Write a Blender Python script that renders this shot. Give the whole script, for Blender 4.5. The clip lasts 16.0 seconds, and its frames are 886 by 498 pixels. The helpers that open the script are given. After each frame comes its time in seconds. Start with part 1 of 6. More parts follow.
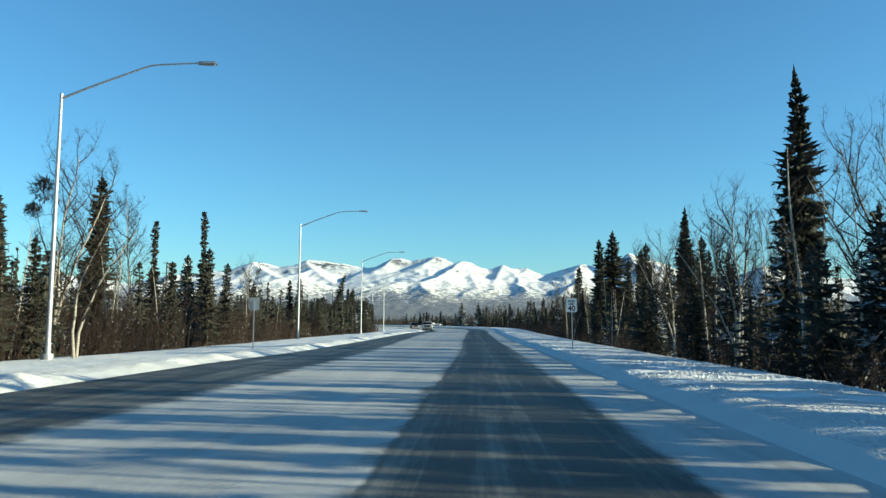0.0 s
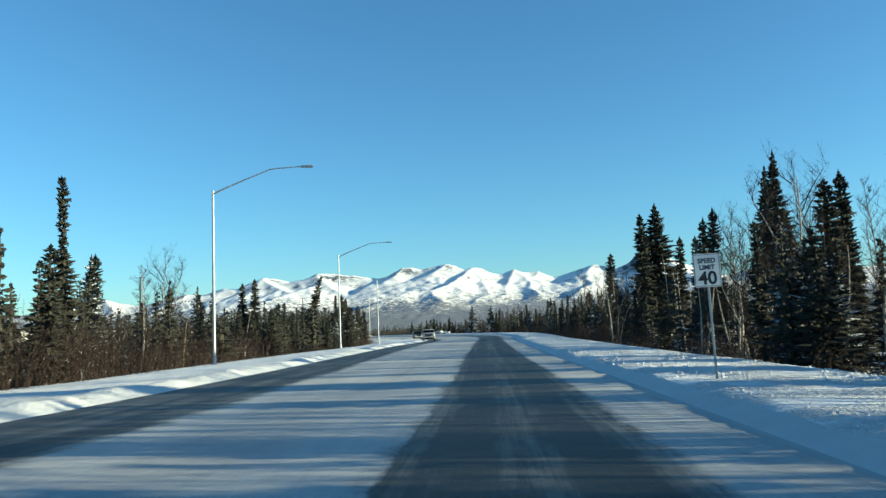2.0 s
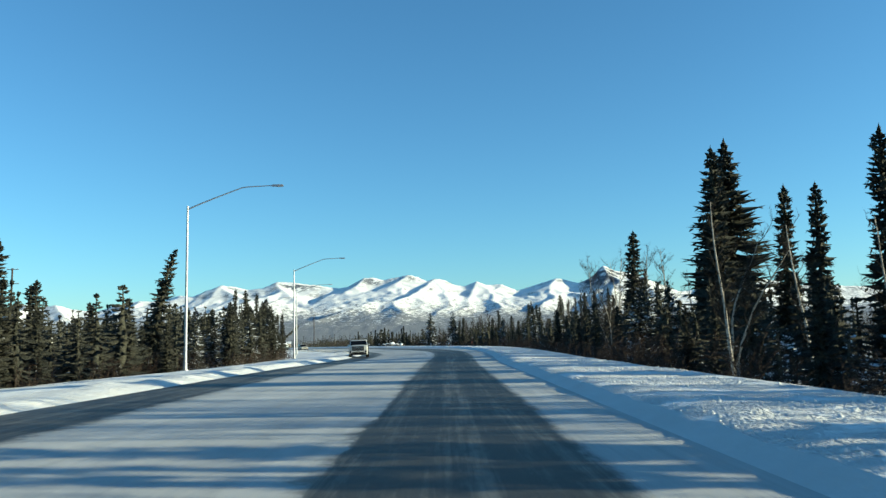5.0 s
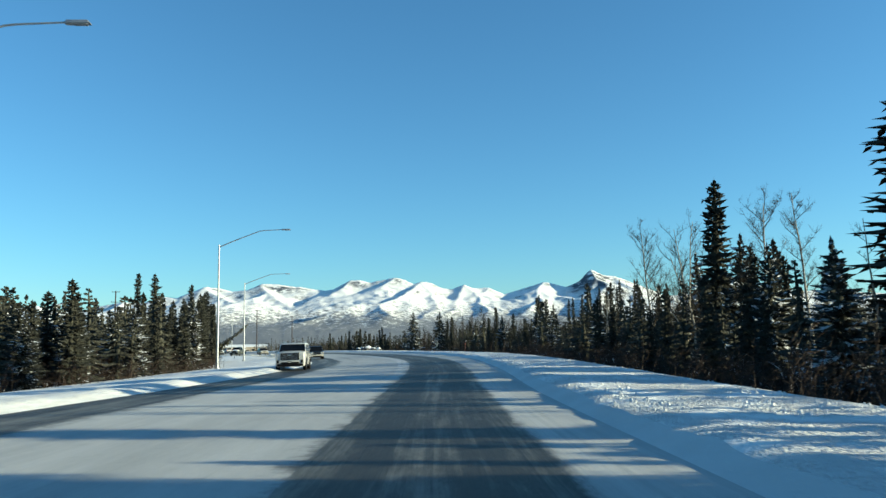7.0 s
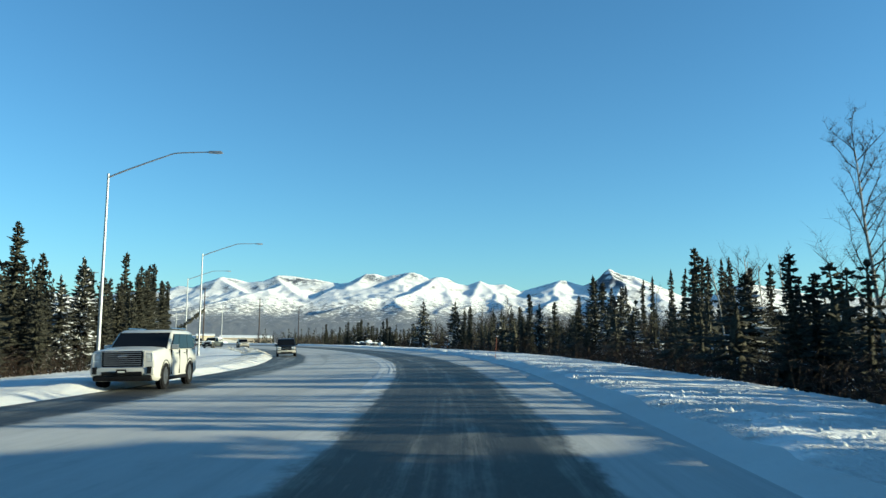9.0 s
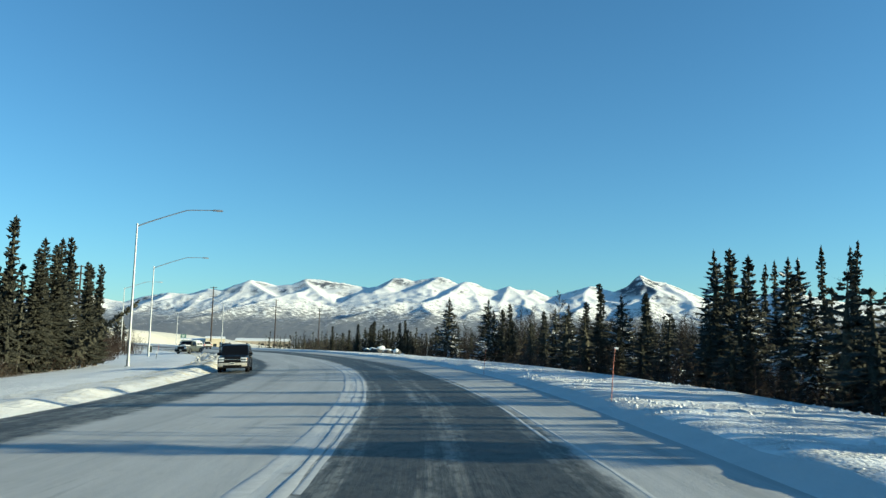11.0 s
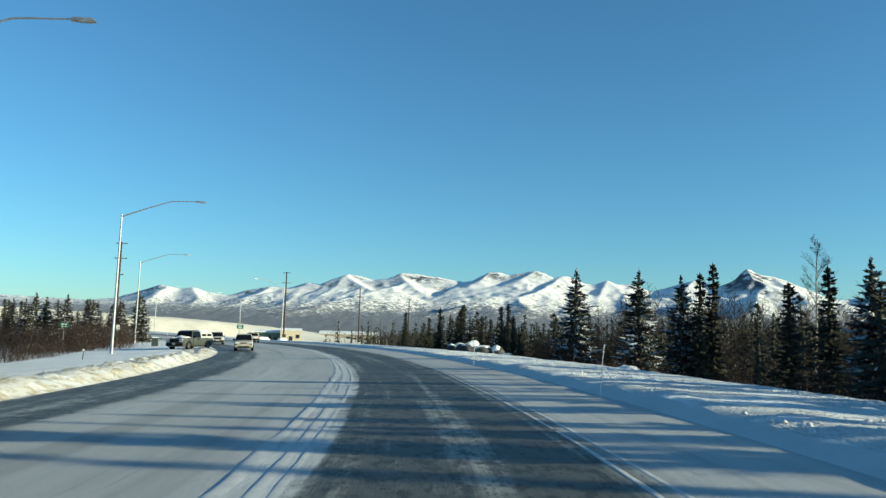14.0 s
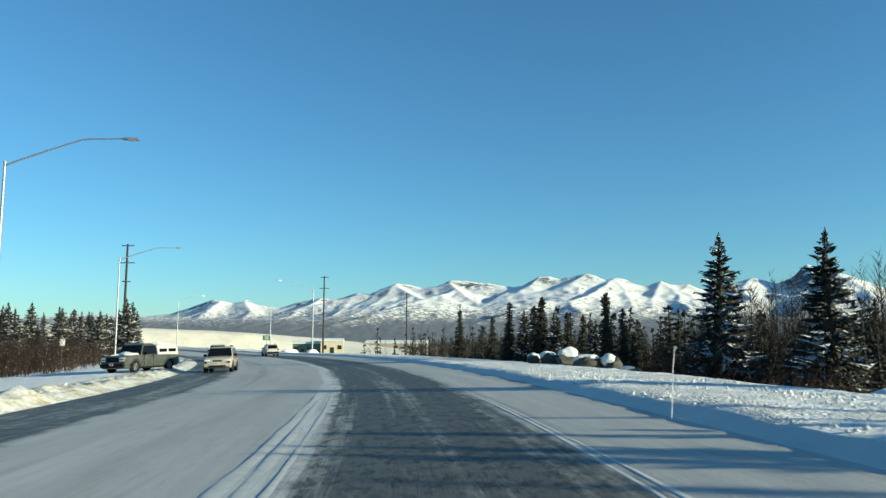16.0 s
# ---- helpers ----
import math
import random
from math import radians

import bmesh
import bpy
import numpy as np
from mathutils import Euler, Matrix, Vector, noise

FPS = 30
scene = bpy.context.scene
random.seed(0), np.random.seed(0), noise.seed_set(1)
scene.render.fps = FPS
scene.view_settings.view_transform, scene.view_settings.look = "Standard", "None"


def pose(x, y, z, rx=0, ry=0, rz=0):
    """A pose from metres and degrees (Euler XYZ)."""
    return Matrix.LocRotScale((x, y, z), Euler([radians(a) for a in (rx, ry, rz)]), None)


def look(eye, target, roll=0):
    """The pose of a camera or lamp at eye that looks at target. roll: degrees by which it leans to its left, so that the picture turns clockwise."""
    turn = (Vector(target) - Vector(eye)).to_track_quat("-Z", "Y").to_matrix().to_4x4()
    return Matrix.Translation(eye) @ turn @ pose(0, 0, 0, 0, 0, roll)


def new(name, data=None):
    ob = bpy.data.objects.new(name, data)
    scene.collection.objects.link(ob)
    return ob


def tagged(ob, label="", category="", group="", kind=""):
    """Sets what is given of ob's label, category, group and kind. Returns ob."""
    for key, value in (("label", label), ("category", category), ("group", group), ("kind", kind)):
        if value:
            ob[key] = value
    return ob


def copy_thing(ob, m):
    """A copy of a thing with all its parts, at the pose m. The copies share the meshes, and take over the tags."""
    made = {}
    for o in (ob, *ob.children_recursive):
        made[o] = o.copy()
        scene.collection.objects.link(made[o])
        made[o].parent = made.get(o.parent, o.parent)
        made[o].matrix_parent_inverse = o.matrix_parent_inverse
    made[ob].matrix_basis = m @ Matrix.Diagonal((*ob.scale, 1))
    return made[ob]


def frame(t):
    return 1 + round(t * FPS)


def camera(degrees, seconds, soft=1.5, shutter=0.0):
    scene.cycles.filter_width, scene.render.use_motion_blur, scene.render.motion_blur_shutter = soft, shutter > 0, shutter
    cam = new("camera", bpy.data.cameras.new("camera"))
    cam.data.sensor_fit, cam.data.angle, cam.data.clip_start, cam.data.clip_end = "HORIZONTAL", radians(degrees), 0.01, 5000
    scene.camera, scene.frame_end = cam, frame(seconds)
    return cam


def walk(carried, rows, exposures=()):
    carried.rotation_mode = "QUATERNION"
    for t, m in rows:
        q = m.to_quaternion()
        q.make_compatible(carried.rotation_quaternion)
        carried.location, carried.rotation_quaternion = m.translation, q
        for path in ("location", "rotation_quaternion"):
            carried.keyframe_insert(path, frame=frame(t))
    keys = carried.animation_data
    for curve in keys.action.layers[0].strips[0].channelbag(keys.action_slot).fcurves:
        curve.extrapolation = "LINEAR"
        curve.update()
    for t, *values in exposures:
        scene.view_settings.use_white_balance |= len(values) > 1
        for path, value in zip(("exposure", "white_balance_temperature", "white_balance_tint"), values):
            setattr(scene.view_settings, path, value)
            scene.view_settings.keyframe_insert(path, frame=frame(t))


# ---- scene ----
cam = camera(58.7, 16.0, 1.4, 0.15)
PATH = [
    (0, (-0.142, 0.003, 1.697), (-0.229, 1.992, 1.884), 0.5),
    (0.5, (-0.1, 6.789, 1.676), (-0.187, 8.777, 1.875), 0.3),
    (1, (0.046, 14.141, 1.674), (-0.064, 16.127, 1.881), -0.1),
    (1.5, (0.138, 21.714, 1.594), (0.01, 23.699, 1.802), -0.9),
    (2, (0.147, 29.049, 1.58), (0.035, 31.035, 1.787), -2.2),
    (2.5, (0.121, 36.333, 1.513), (0.05, 38.321, 1.721), -2.6),
    (3, (-0.076, 43.274, 1.474), (-0.116, 45.263, 1.684), -1.9),
    (3.5, (-0.106, 50.722, 1.471), (-0.137, 52.71, 1.685), -1.1),
    (4, (-0.017, 58.437, 1.498), (-0.041, 60.426, 1.71), -0.8),
    (4.5, (0.057, 66.07, 1.512), (0.036, 68.058, 1.73), -0.9),
    (5, (0.098, 73.712, 1.52), (0.08, 75.698, 1.754), -1.3),
    (7.5, (0.184, 112.291, 1.635), (0.201, 114.276, 1.877), -0.9),
    (8, (0.199, 119.892, 1.636), (0.201, 121.879, 1.869), -0.5),
    (8.5, (0.24, 127.422, 1.614), (0.228, 129.409, 1.843), -0.3),
    (9, (0.156, 134.927, 1.663), (0.128, 136.913, 1.895), 0.5),
    (11.5, (-0.999, 171.422, 1.99), (-1.129, 173.402, 2.234), 1.2),
    (12, (-1.59, 178.501, 1.993), (-1.762, 180.479, 2.233), 1.5),
    (12.5, (-2.356, 185.459, 1.928), (-2.583, 187.433, 2.157), 2.1),
    (13, (-3.253, 192.548, 1.962), (-3.536, 194.516, 2.174), 2.1),
    (13.5, (-4.383, 199.722, 1.901), (-4.702, 201.684, 2.119), 1.8),
    (14, (-5.605, 206.834, 1.904), (-5.945, 208.793, 2.129), 1.7),
    (14.5, (-7.002, 213.516, 1.931), (-7.363, 215.47, 2.156), 1.6),
    (15, (-8.465, 220.115, 1.945), (-8.858, 222.062, 2.181), 0.8),
    (15.5, (-10.128, 227.046, 1.907), (-10.555, 228.985, 2.151), 0.5),
    (16, (-11.983, 234.257, 1.907), (-12.442, 236.189, 2.148), 0.1),
]
walk(cam, [(t, look(eye, target, roll)) for t, eye, target, roll in PATH],
     [(0, 1.07, 6300, -8), (9, 1.04, 6300, -8), (12, 0.84, 6300, -8), (16, 0.79, 6300, -8)])

# ---- light ----
SUN_EL, SUN_DIR = 13.0, -7.0            # elevation; bearing of the sun from +x, degrees
world = bpy.data.worlds.new("world")
scene.world = world
world.use_nodes = True
wn = world.node_tree
sky = wn.nodes.new("ShaderNodeTexSky")
sky.sky_type, sky.sun_disc = "NISHITA", False
sky.sun_elevation, sky.sun_rotation = radians(SUN_EL), radians(90 - SUN_DIR)
sky.altitude, sky.air_density, sky.dust_density, sky.ozone_density = 50, 1.0, 0.25, 4.6
tint = wn.nodes.new("ShaderNodeMix")
tint.data_type, tint.blend_type = "RGBA", "MULTIPLY"
tint.inputs["Factor"].default_value = 1.0
tint.inputs[7].default_value = (0.85, 0.995, 1.03, 1)          # clear, cold winter air
wn.links.new(sky.outputs[0], tint.inputs[6])
wn.links.new(tint.outputs[2], wn.nodes["Background"].inputs[0])
wn.nodes["Background"].inputs[1].default_value = 0.0993
sun = new("sun", bpy.data.lights.new("sun", "SUN"))
sun.data.energy, sun.data.angle, sun.data.color = 5.0, radians(0.53), (1.0, 0.86, 0.64)
sd = Vector((math.cos(radians(SUN_DIR)) * math.cos(radians(SUN_EL)), math.sin(radians(SUN_DIR)) * math.cos(radians(SUN_EL)), math.sin(radians(SUN_EL))))
sun.matrix_world = look(sd * 300, (0, 0, 0))


# ---- materials ----
def nodes_of(name):
    m = bpy.data.materials.new(name)
    m.use_nodes = True
    nt = m.node_tree
    return m, nt, nt.nodes["Principled BSDF"]


def put(nt, kind, **values):
    n = nt.nodes.new(kind)
    for k, v in values.items():
        if k in n.inputs:
            n.inputs[k].default_value = v
    return n


def noise_tex(nt, scale, detail=4.0, rough=0.6, vector=None, stretch=None):
    n = put(nt, "ShaderNodeTexNoise", Scale=scale, Detail=detail, Roughness=rough)
    if stretch:
        mp = nt.nodes.new("ShaderNodeMapping")
        mp.inputs["Scale"].default_value = stretch
        nt.links.new(vector, mp.inputs[0])
        vector = mp.outputs[0]
    if vector is not None:
        nt.links.new(vector, n.inputs["Vector"])
    return n.outputs["Fac"]


def ramp(nt, fac, stops):
    r = nt.nodes.new("ShaderNodeValToRGB")
    while len(r.color_ramp.elements) < len(stops):
        r.color_ramp.elements.new(0.5)
    for e, (p, c) in zip(r.color_ramp.elements, stops):
        e.position, e.color = p, (*c, 1) if len(c) == 3 else c
    nt.links.new(fac, r.inputs[0])
    return r.outputs[0]


def mixc(nt, fac, a, b):
    n = nt.nodes.new("ShaderNodeMix")
    n.data_type = "RGBA"
    for sock, v in ((0, fac), (6, a), (7, b)):
        if isinstance(v, (int, float)):
            n.inputs[sock].default_value = v
        elif isinstance(v, tuple):
            n.inputs[sock].default_value = (*v, 1)
        else:
            nt.links.new(v, n.inputs[sock])
    return n.outputs[2]


def calc(nt, op, a, b=0.0, c=0.0):
    n = nt.nodes.new("ShaderNodeMath")
    n.operation = op
    for i, v in enumerate((a, b, c)):
        if isinstance(v, (int, float)):
            n.inputs[i].default_value = v
        else:
            nt.links.new(v, n.inputs[i])
    return n.outputs[0]


def band(nt, v, lo, hi):
    n = nt.nodes.new("ShaderNodeMapRange")
    n.interpolation_type = "SMOOTHSTEP"
    n.inputs[1].default_value, n.inputs[2].default_value = lo, hi
    nt.links.new(v, n.inputs[0])
    return n.outputs[0]


def bump(nt, bsdf, height, strength=0.3, distance=0.05):
    b = put(nt, "ShaderNodeBump", Strength=strength, Distance=distance)
    nt.links.new(height, b.inputs["Height"])
    nt.links.new(b.outputs[0], bsdf.inputs["Normal"])


def coords(nt):
    return nt.nodes.new("ShaderNodeTexCoord").outputs["Object"]


def plain(name, colour, rough=0.5, metal=0.0, var=0.12, scale=3.0, coat=0.0):
    m, nt, b = nodes_of(name)
    f = noise_tex(nt, scale, 5, 0.65, coords(nt))
    lo = tuple(c * (1 - var) for c in colour)
    hi = tuple(min(1, c * (1 + var)) for c in colour)
    nt.links.new(ramp(nt, f, [(0.3, lo), (0.7, hi)]), b.inputs["Base Color"])
    b.inputs["Roughness"].default_value, b.inputs["Metallic"].default_value = rough, metal
    b.inputs["Coat Weight"].default_value = coat
    return m


def snow_mat(name="snow", clods=0.0, dirty=0.0):
    """Snow; clods: metres of relief where the plough has thrown it in lumps; dirty: the share of dark grey mixed in."""
    m, nt, b = nodes_of(name)
    v = coords(nt)
    big, fine = noise_tex(nt, 0.35, 4, 0.6, v), noise_tex(nt, 9, 6, 0.7, v)
    lumps = noise_tex(nt, 2.2, 6, 0.75, v)
    col = ramp(nt, big, [(0.3, (0.71, 0.71, 0.69)), (0.7, (0.83, 0.83, 0.81))])
    if clods:
        col = ramp(nt, big, [(0.3, (0.79, 0.79, 0.77)), (0.7, (0.90, 0.90, 0.88))])
    dirt = band(nt, noise_tex(nt, 1.3, 8, 0.8, v), 0.68, 0.84)
    if dirty:
        col = mixc(nt, dirty, col, (0.22, 0.215, 0.20))
    nt.links.new(mixc(nt, dirt, col, (0.46, 0.42, 0.34)), b.inputs["Base Color"])
    b.inputs["Roughness"].default_value = 0.75
    b.inputs["Specular IOR Level"].default_value = 0.2
    h = calc(nt, "ADD", calc(nt, "MULTIPLY", lumps, 1.0), calc(nt, "MULTIPLY", fine, 0.35))
    if clods:
        cell = nt.nodes.new("ShaderNodeTexVoronoi")
        cell.inputs["Scale"].default_value, cell.inputs["Randomness"].default_value = 10.0, 1.0
        nt.links.new(v, cell.inputs["Vector"])
        small = nt.nodes.new("ShaderNodeTexVoronoi")
        small.inputs["Scale"].default_value = 24.0
        nt.links.new(v, small.inputs["Vector"])
        lump = calc(nt, "ADD", calc(nt, "SUBTRACT", 0.8, cell.outputs["Distance"]), calc(nt, "MULTIPLY", calc(nt, "SUBTRACT", 0.8, small.outputs["Distance"]), 0.5))
        h = calc(nt, "ADD", calc(nt, "MULTIPLY", h, 0.7), calc(nt, "MULTIPLY", lump, band(nt, noise_tex(nt, 0.5, 3, 0.6, v), 0.36, 0.52)))
    bump(nt, b, h, 1.0, clods or 0.10)
    return m


def road_mat():
    """Packed snow with bare, salt-greyed wheel lanes. UV: x = place across, by lane edges; y = metres along."""
    m, nt, b = nodes_of("winter_road")
    uv = nt.nodes.new("ShaderNodeUVMap")
    uv.uv_map = "lanes"
    sep = nt.nodes.new("ShaderNodeSeparateXYZ")
    nt.links.new(uv.outputs[0], sep.inputs[0])
    u, s = sep.outputs[0], sep.outputs[1]
    v = coords(nt)
    wob = noise_tex(nt, 0.09, 3, 0.6, v)
    ragged = noise_tex(nt, 2.3, 6, 0.75, uv.outputs[0], (1.6, 0.28, 1))
    streak = noise_tex(nt, 1.0, 7, 0.74, uv.outputs[0], (2.6, 0.035, 1))
    fine = noise_tex(nt, 1.0, 4, 0.7, uv.outputs[0], (30.0, 0.25, 1))
    grain = noise_tex(nt, 14, 6, 0.75, v)
    shift = calc(nt, "ADD", calc(nt, "MULTIPLY", calc(nt, "SUBTRACT", ragged, 0.5), 0.34), calc(nt, "MULTIPLY", calc(nt, "SUBTRACT", wob, 0.5), 0.16))
    uu = calc(nt, "ADD", u, shift)
    # right lane, from -1 to 1; left lane, from -3 to -2
    main = calc(nt, "MULTIPLY", band(nt, uu, -1.05, -0.95), band(nt, uu, 1.10, 0.92))
    left = calc(nt, "MULTIPLY", band(nt, uu, -3.06, -2.96), band(nt, uu, -1.94, -2.08))
    bare = calc(nt, "MAXIMUM", main, left)
    # thin packed snow left between the wheels and at the lane's edges; the wheels keep two bands clearer
    off = calc(nt, "ABSOLUTE", calc(nt, "ADD", u, calc(nt, "MULTIPLY", calc(nt, "SUBTRACT", wob, 0.5), 0.35)))
    wheels = band(nt, calc(nt, "ABSOLUTE", calc(nt, "SUBTRACT", off, 0.5)), 0.12, 0.36)
    lines = noise_tex(nt, 1.0, 5, 0.72, uv.outputs[0], (7.0, 0.06, 1))
    thin = calc(nt, "ADD", calc(nt, "MULTIPLY", streak, 0.50), calc(nt, "MULTIPLY", lines, 0.24))
    thin = calc(nt, "ADD", thin, calc(nt, "ADD", calc(nt, "MULTIPLY", ragged, 0.28), calc(nt, "MULTIPLY", wheels, 0.06)))
    thin = band(nt, thin, 0.49, 0.70)
    asphalt = ramp(nt, grain, [(0.25, (0.016, 0.017, 0.018)), (0.8, (0.044, 0.044, 0.044))])
    later = calc(nt, "ADD", 0.36, calc(nt, "MULTIPLY", band(nt, s, 125, 228), 0.42))
    even = calc(nt, "MULTIPLY", calc(nt, "ADD", band(nt, s, 130, 215), calc(nt, "ADD", 0.12, calc(nt, "MULTIPLY", band(nt, s, 105, 75), 0.15))), calc(nt, "ADD", 0.04, calc(nt, "MULTIPLY", grain, 0.22)))
    salted = mixc(nt, calc(nt, "MAXIMUM", calc(nt, "MULTIPLY", thin, later), even), asphalt, (0.46, 0.452, 0.395))
    crust = calc(nt, "MULTIPLY", band(nt, noise_tex(nt, 1.0, 7, 0.82, uv.outputs[0], (7.0, 1.6, 1)), 0.49, 0.57), calc(nt, "ADD", 0.16, calc(nt, "MULTIPLY", band(nt, s, 120, 200), 0.62)))
    salted = mixc(nt, crust, salted, (0.026, 0.027, 0.026))
    packed = ramp(nt, streak, [(0.25, (0.33, 0.33, 0.318)), (0.75, (0.55, 0.547, 0.523))])
    tracks = calc(nt, "MAXIMUM", band(nt, fine, 0.56, 0.74), band(nt, noise_tex(nt, 1.0, 3, 0.55, uv.outputs[0], (5.0, 0.02, 1)), 0.56, 0.70))
    packed = mixc(nt, calc(nt, "MULTIPLY", tracks, calc(nt, "ADD", 0.28, calc(nt, "MULTIPLY", band(nt, s, 140, 200), 0.25))), packed, (0.25, 0.255, 0.245))
    # cleaner snow that wheels have pushed up beside our lane
    wave = calc(nt, "ADD", u, calc(nt, "MULTIPLY", calc(nt, "SUBTRACT", lines, 0.5), 0.10))
    ridge = calc(nt, "MULTIPLY", band(nt, wave, -1.14, -1.10), band(nt, wave, -0.97, -1.0))
    ridge = calc(nt, "MULTIPLY", calc(nt, "MULTIPLY", ridge, band(nt, noise_tex(nt, 1.0, 4, 0.7, uv.outputs[0], (14.0, 0.09, 1)), 0.36, 0.58)), band(nt, s, 120, 200))
    speck = band(nt, noise_tex(nt, 1.0, 6, 0.8, uv.outputs[0], (9.0, 1.1, 1)), 0.52, 0.72)
    packed = mixc(nt, calc(nt, "MULTIPLY", speck, 0.22), packed, (0.24, 0.24, 0.235))
    packed = mixc(nt, calc(nt, "MULTIPLY", ridge, 0.45), packed, (0.78, 0.78, 0.75))
    nt.links.new(mixc(nt, bare, packed, salted), b.inputs["Base Color"])
    b.inputs["Roughness"].default_value = 0.62
    nt.links.new(calc(nt, "SUBTRACT", 0.72, calc(nt, "MULTIPLY", bare, 0.2)), b.inputs["Roughness"])
    b.inputs["Specular IOR Level"].default_value = 0.10
    bump(nt, b, calc(nt, "ADD", calc(nt, "MULTIPLY", grain, 0.6), calc(nt, "ADD", calc(nt, "MULTIPLY", fine, 0.35), calc(nt, "MULTIPLY", lines, 0.5))), 0.45, 0.04)
    return m


def mountain_mat():
    m, nt, b = nodes_of("mountain_snow_and_rock")
    v = coords(nt)
    sep = nt.nodes.new("ShaderNodeSeparateXYZ")
    nt.links.new(v, sep.inputs[0])
    z = sep.outputs[2]
    broad, mid, fine = noise_tex(nt, 0.004, 6, 0.62, v), noise_tex(nt, 0.02, 8, 0.75, v), noise_tex(nt, 0.05, 7, 0.78, v)
    geo = nt.nodes.new("ShaderNodeNewGeometry")
    sn = nt.nodes.new("ShaderNodeSeparateXYZ")
    nt.links.new(geo.outputs["Normal"], sn.inputs[0])
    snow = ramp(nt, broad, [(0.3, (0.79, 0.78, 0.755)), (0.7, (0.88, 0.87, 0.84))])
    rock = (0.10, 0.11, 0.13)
    # brush, its colour turned blue-grey for the haze of distance
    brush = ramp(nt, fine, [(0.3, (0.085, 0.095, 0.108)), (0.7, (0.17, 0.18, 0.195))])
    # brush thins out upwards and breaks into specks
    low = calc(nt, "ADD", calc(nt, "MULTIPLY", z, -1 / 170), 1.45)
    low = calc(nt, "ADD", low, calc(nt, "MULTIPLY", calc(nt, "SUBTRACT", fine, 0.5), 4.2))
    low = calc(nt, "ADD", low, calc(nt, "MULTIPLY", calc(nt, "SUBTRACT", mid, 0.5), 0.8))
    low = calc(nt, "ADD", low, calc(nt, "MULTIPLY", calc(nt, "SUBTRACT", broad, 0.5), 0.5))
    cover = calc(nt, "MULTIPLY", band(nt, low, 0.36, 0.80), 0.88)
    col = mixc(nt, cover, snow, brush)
    crag = calc(nt, "MULTIPLY", band(nt, sn.outputs[2], 0.95, 0.84), band(nt, calc(nt, "ADD", mid, calc(nt, "MULTIPLY", calc(nt, "SUBTRACT", fine, 0.5), 0.5)), 0.43, 0.55))
    # the sharp peak's high faces towards -x take the dark rock colour
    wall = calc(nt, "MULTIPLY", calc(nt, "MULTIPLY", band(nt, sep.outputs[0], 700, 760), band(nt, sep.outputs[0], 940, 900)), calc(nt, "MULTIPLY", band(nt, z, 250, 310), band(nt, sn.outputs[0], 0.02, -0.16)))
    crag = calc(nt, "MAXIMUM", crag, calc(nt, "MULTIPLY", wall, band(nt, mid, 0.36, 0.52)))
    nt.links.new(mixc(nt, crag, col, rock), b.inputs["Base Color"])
    bump(nt, b, calc(nt, "ADD", mid, calc(nt, "MULTIPLY", fine, 0.4)), 0.25, 18.0)
    b.inputs["Roughness"].default_value = 0.85
    b.inputs["Specular IOR Level"].default_value = 0.1
    return m


def ground_mat():
    m, nt, b = nodes_of("forest_floor_snow")
    v = coords(nt)
    f, g = noise_tex(nt, 0.5, 6, 0.7, v), noise_tex(nt, 4, 6, 0.75, v)
    broad = noise_tex(nt, 0.045, 5, 0.7, v)
    f = calc(nt, "ADD", f, calc(nt, "MULTIPLY", calc(nt, "SUBTRACT", broad, 0.5), 0.55))
    # the browns stand for litter and for shade among the trees
    col = ramp(nt, f, [(0.45, (0.72, 0.72, 0.71)), (0.58, (0.28, 0.24, 0.20)), (0.75, (0.13, 0.10, 0.075))])
    nt.links.new(col, b.inputs["Base Color"])
    b.inputs["Roughness"].default_value = 0.85
    bump(nt, b, g, 0.6, 0.2)
    return m


def leafy(name, dark, light, snow=0.0):
    """Needles or twigs: the colour varies from clump to clump; snow: the share of clumps that carry snow on top."""
    m, nt, b = nodes_of(name)
    geo = nt.nodes.new("ShaderNodeNewGeometry")
    info = nt.nodes.new("ShaderNodeObjectInfo")
    rnd = geo.outputs["Random Per Island"]
    mixf = calc(nt, "ADD", calc(nt, "MULTIPLY", rnd, 0.7), calc(nt, "MULTIPLY", info.outputs["Random"], 0.3))
    col = ramp(nt, mixf, [(0.0, dark), (1.0, light)])
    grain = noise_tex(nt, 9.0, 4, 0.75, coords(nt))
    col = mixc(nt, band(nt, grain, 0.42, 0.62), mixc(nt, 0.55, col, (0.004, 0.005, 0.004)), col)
    bump(nt, b, grain, 1.0, 0.12)
    if snow:
        sn = nt.nodes.new("ShaderNodeSeparateXYZ")
        nt.links.new(geo.outputs["Normal"], sn.inputs[0])
        top = band(nt, sn.outputs[2], 0.15, 0.5)
        patch = noise_tex(nt, 3.0, 3, 0.7, coords(nt))
        some = band(nt, calc(nt, "ADD", patch, calc(nt, "MULTIPLY", rnd, 0.25)), 0.86 - snow, 0.94 - snow)
        col = mixc(nt, calc(nt, "MULTIPLY", top, some), col, (0.8, 0.82, 0.85))
    nt.links.new(col, b.inputs["Base Color"])
    b.inputs["Roughness"].default_value = 0.8
    b.inputs["Specular IOR Level"].default_value = 0.15
    return m


def bark(name, base, dark, scale=6.0):
    m, nt, b = nodes_of(name)
    f = noise_tex(nt, scale, 6, 0.75, coords(nt), (1, 1, 2.5))
    nt.links.new(ramp(nt, f, [(0.36, dark), (0.55, base)]), b.inputs["Base Color"])
    b.inputs["Roughness"].default_value = 0.85
    bump(nt, b, f, 0.5, 0.03)
    return m


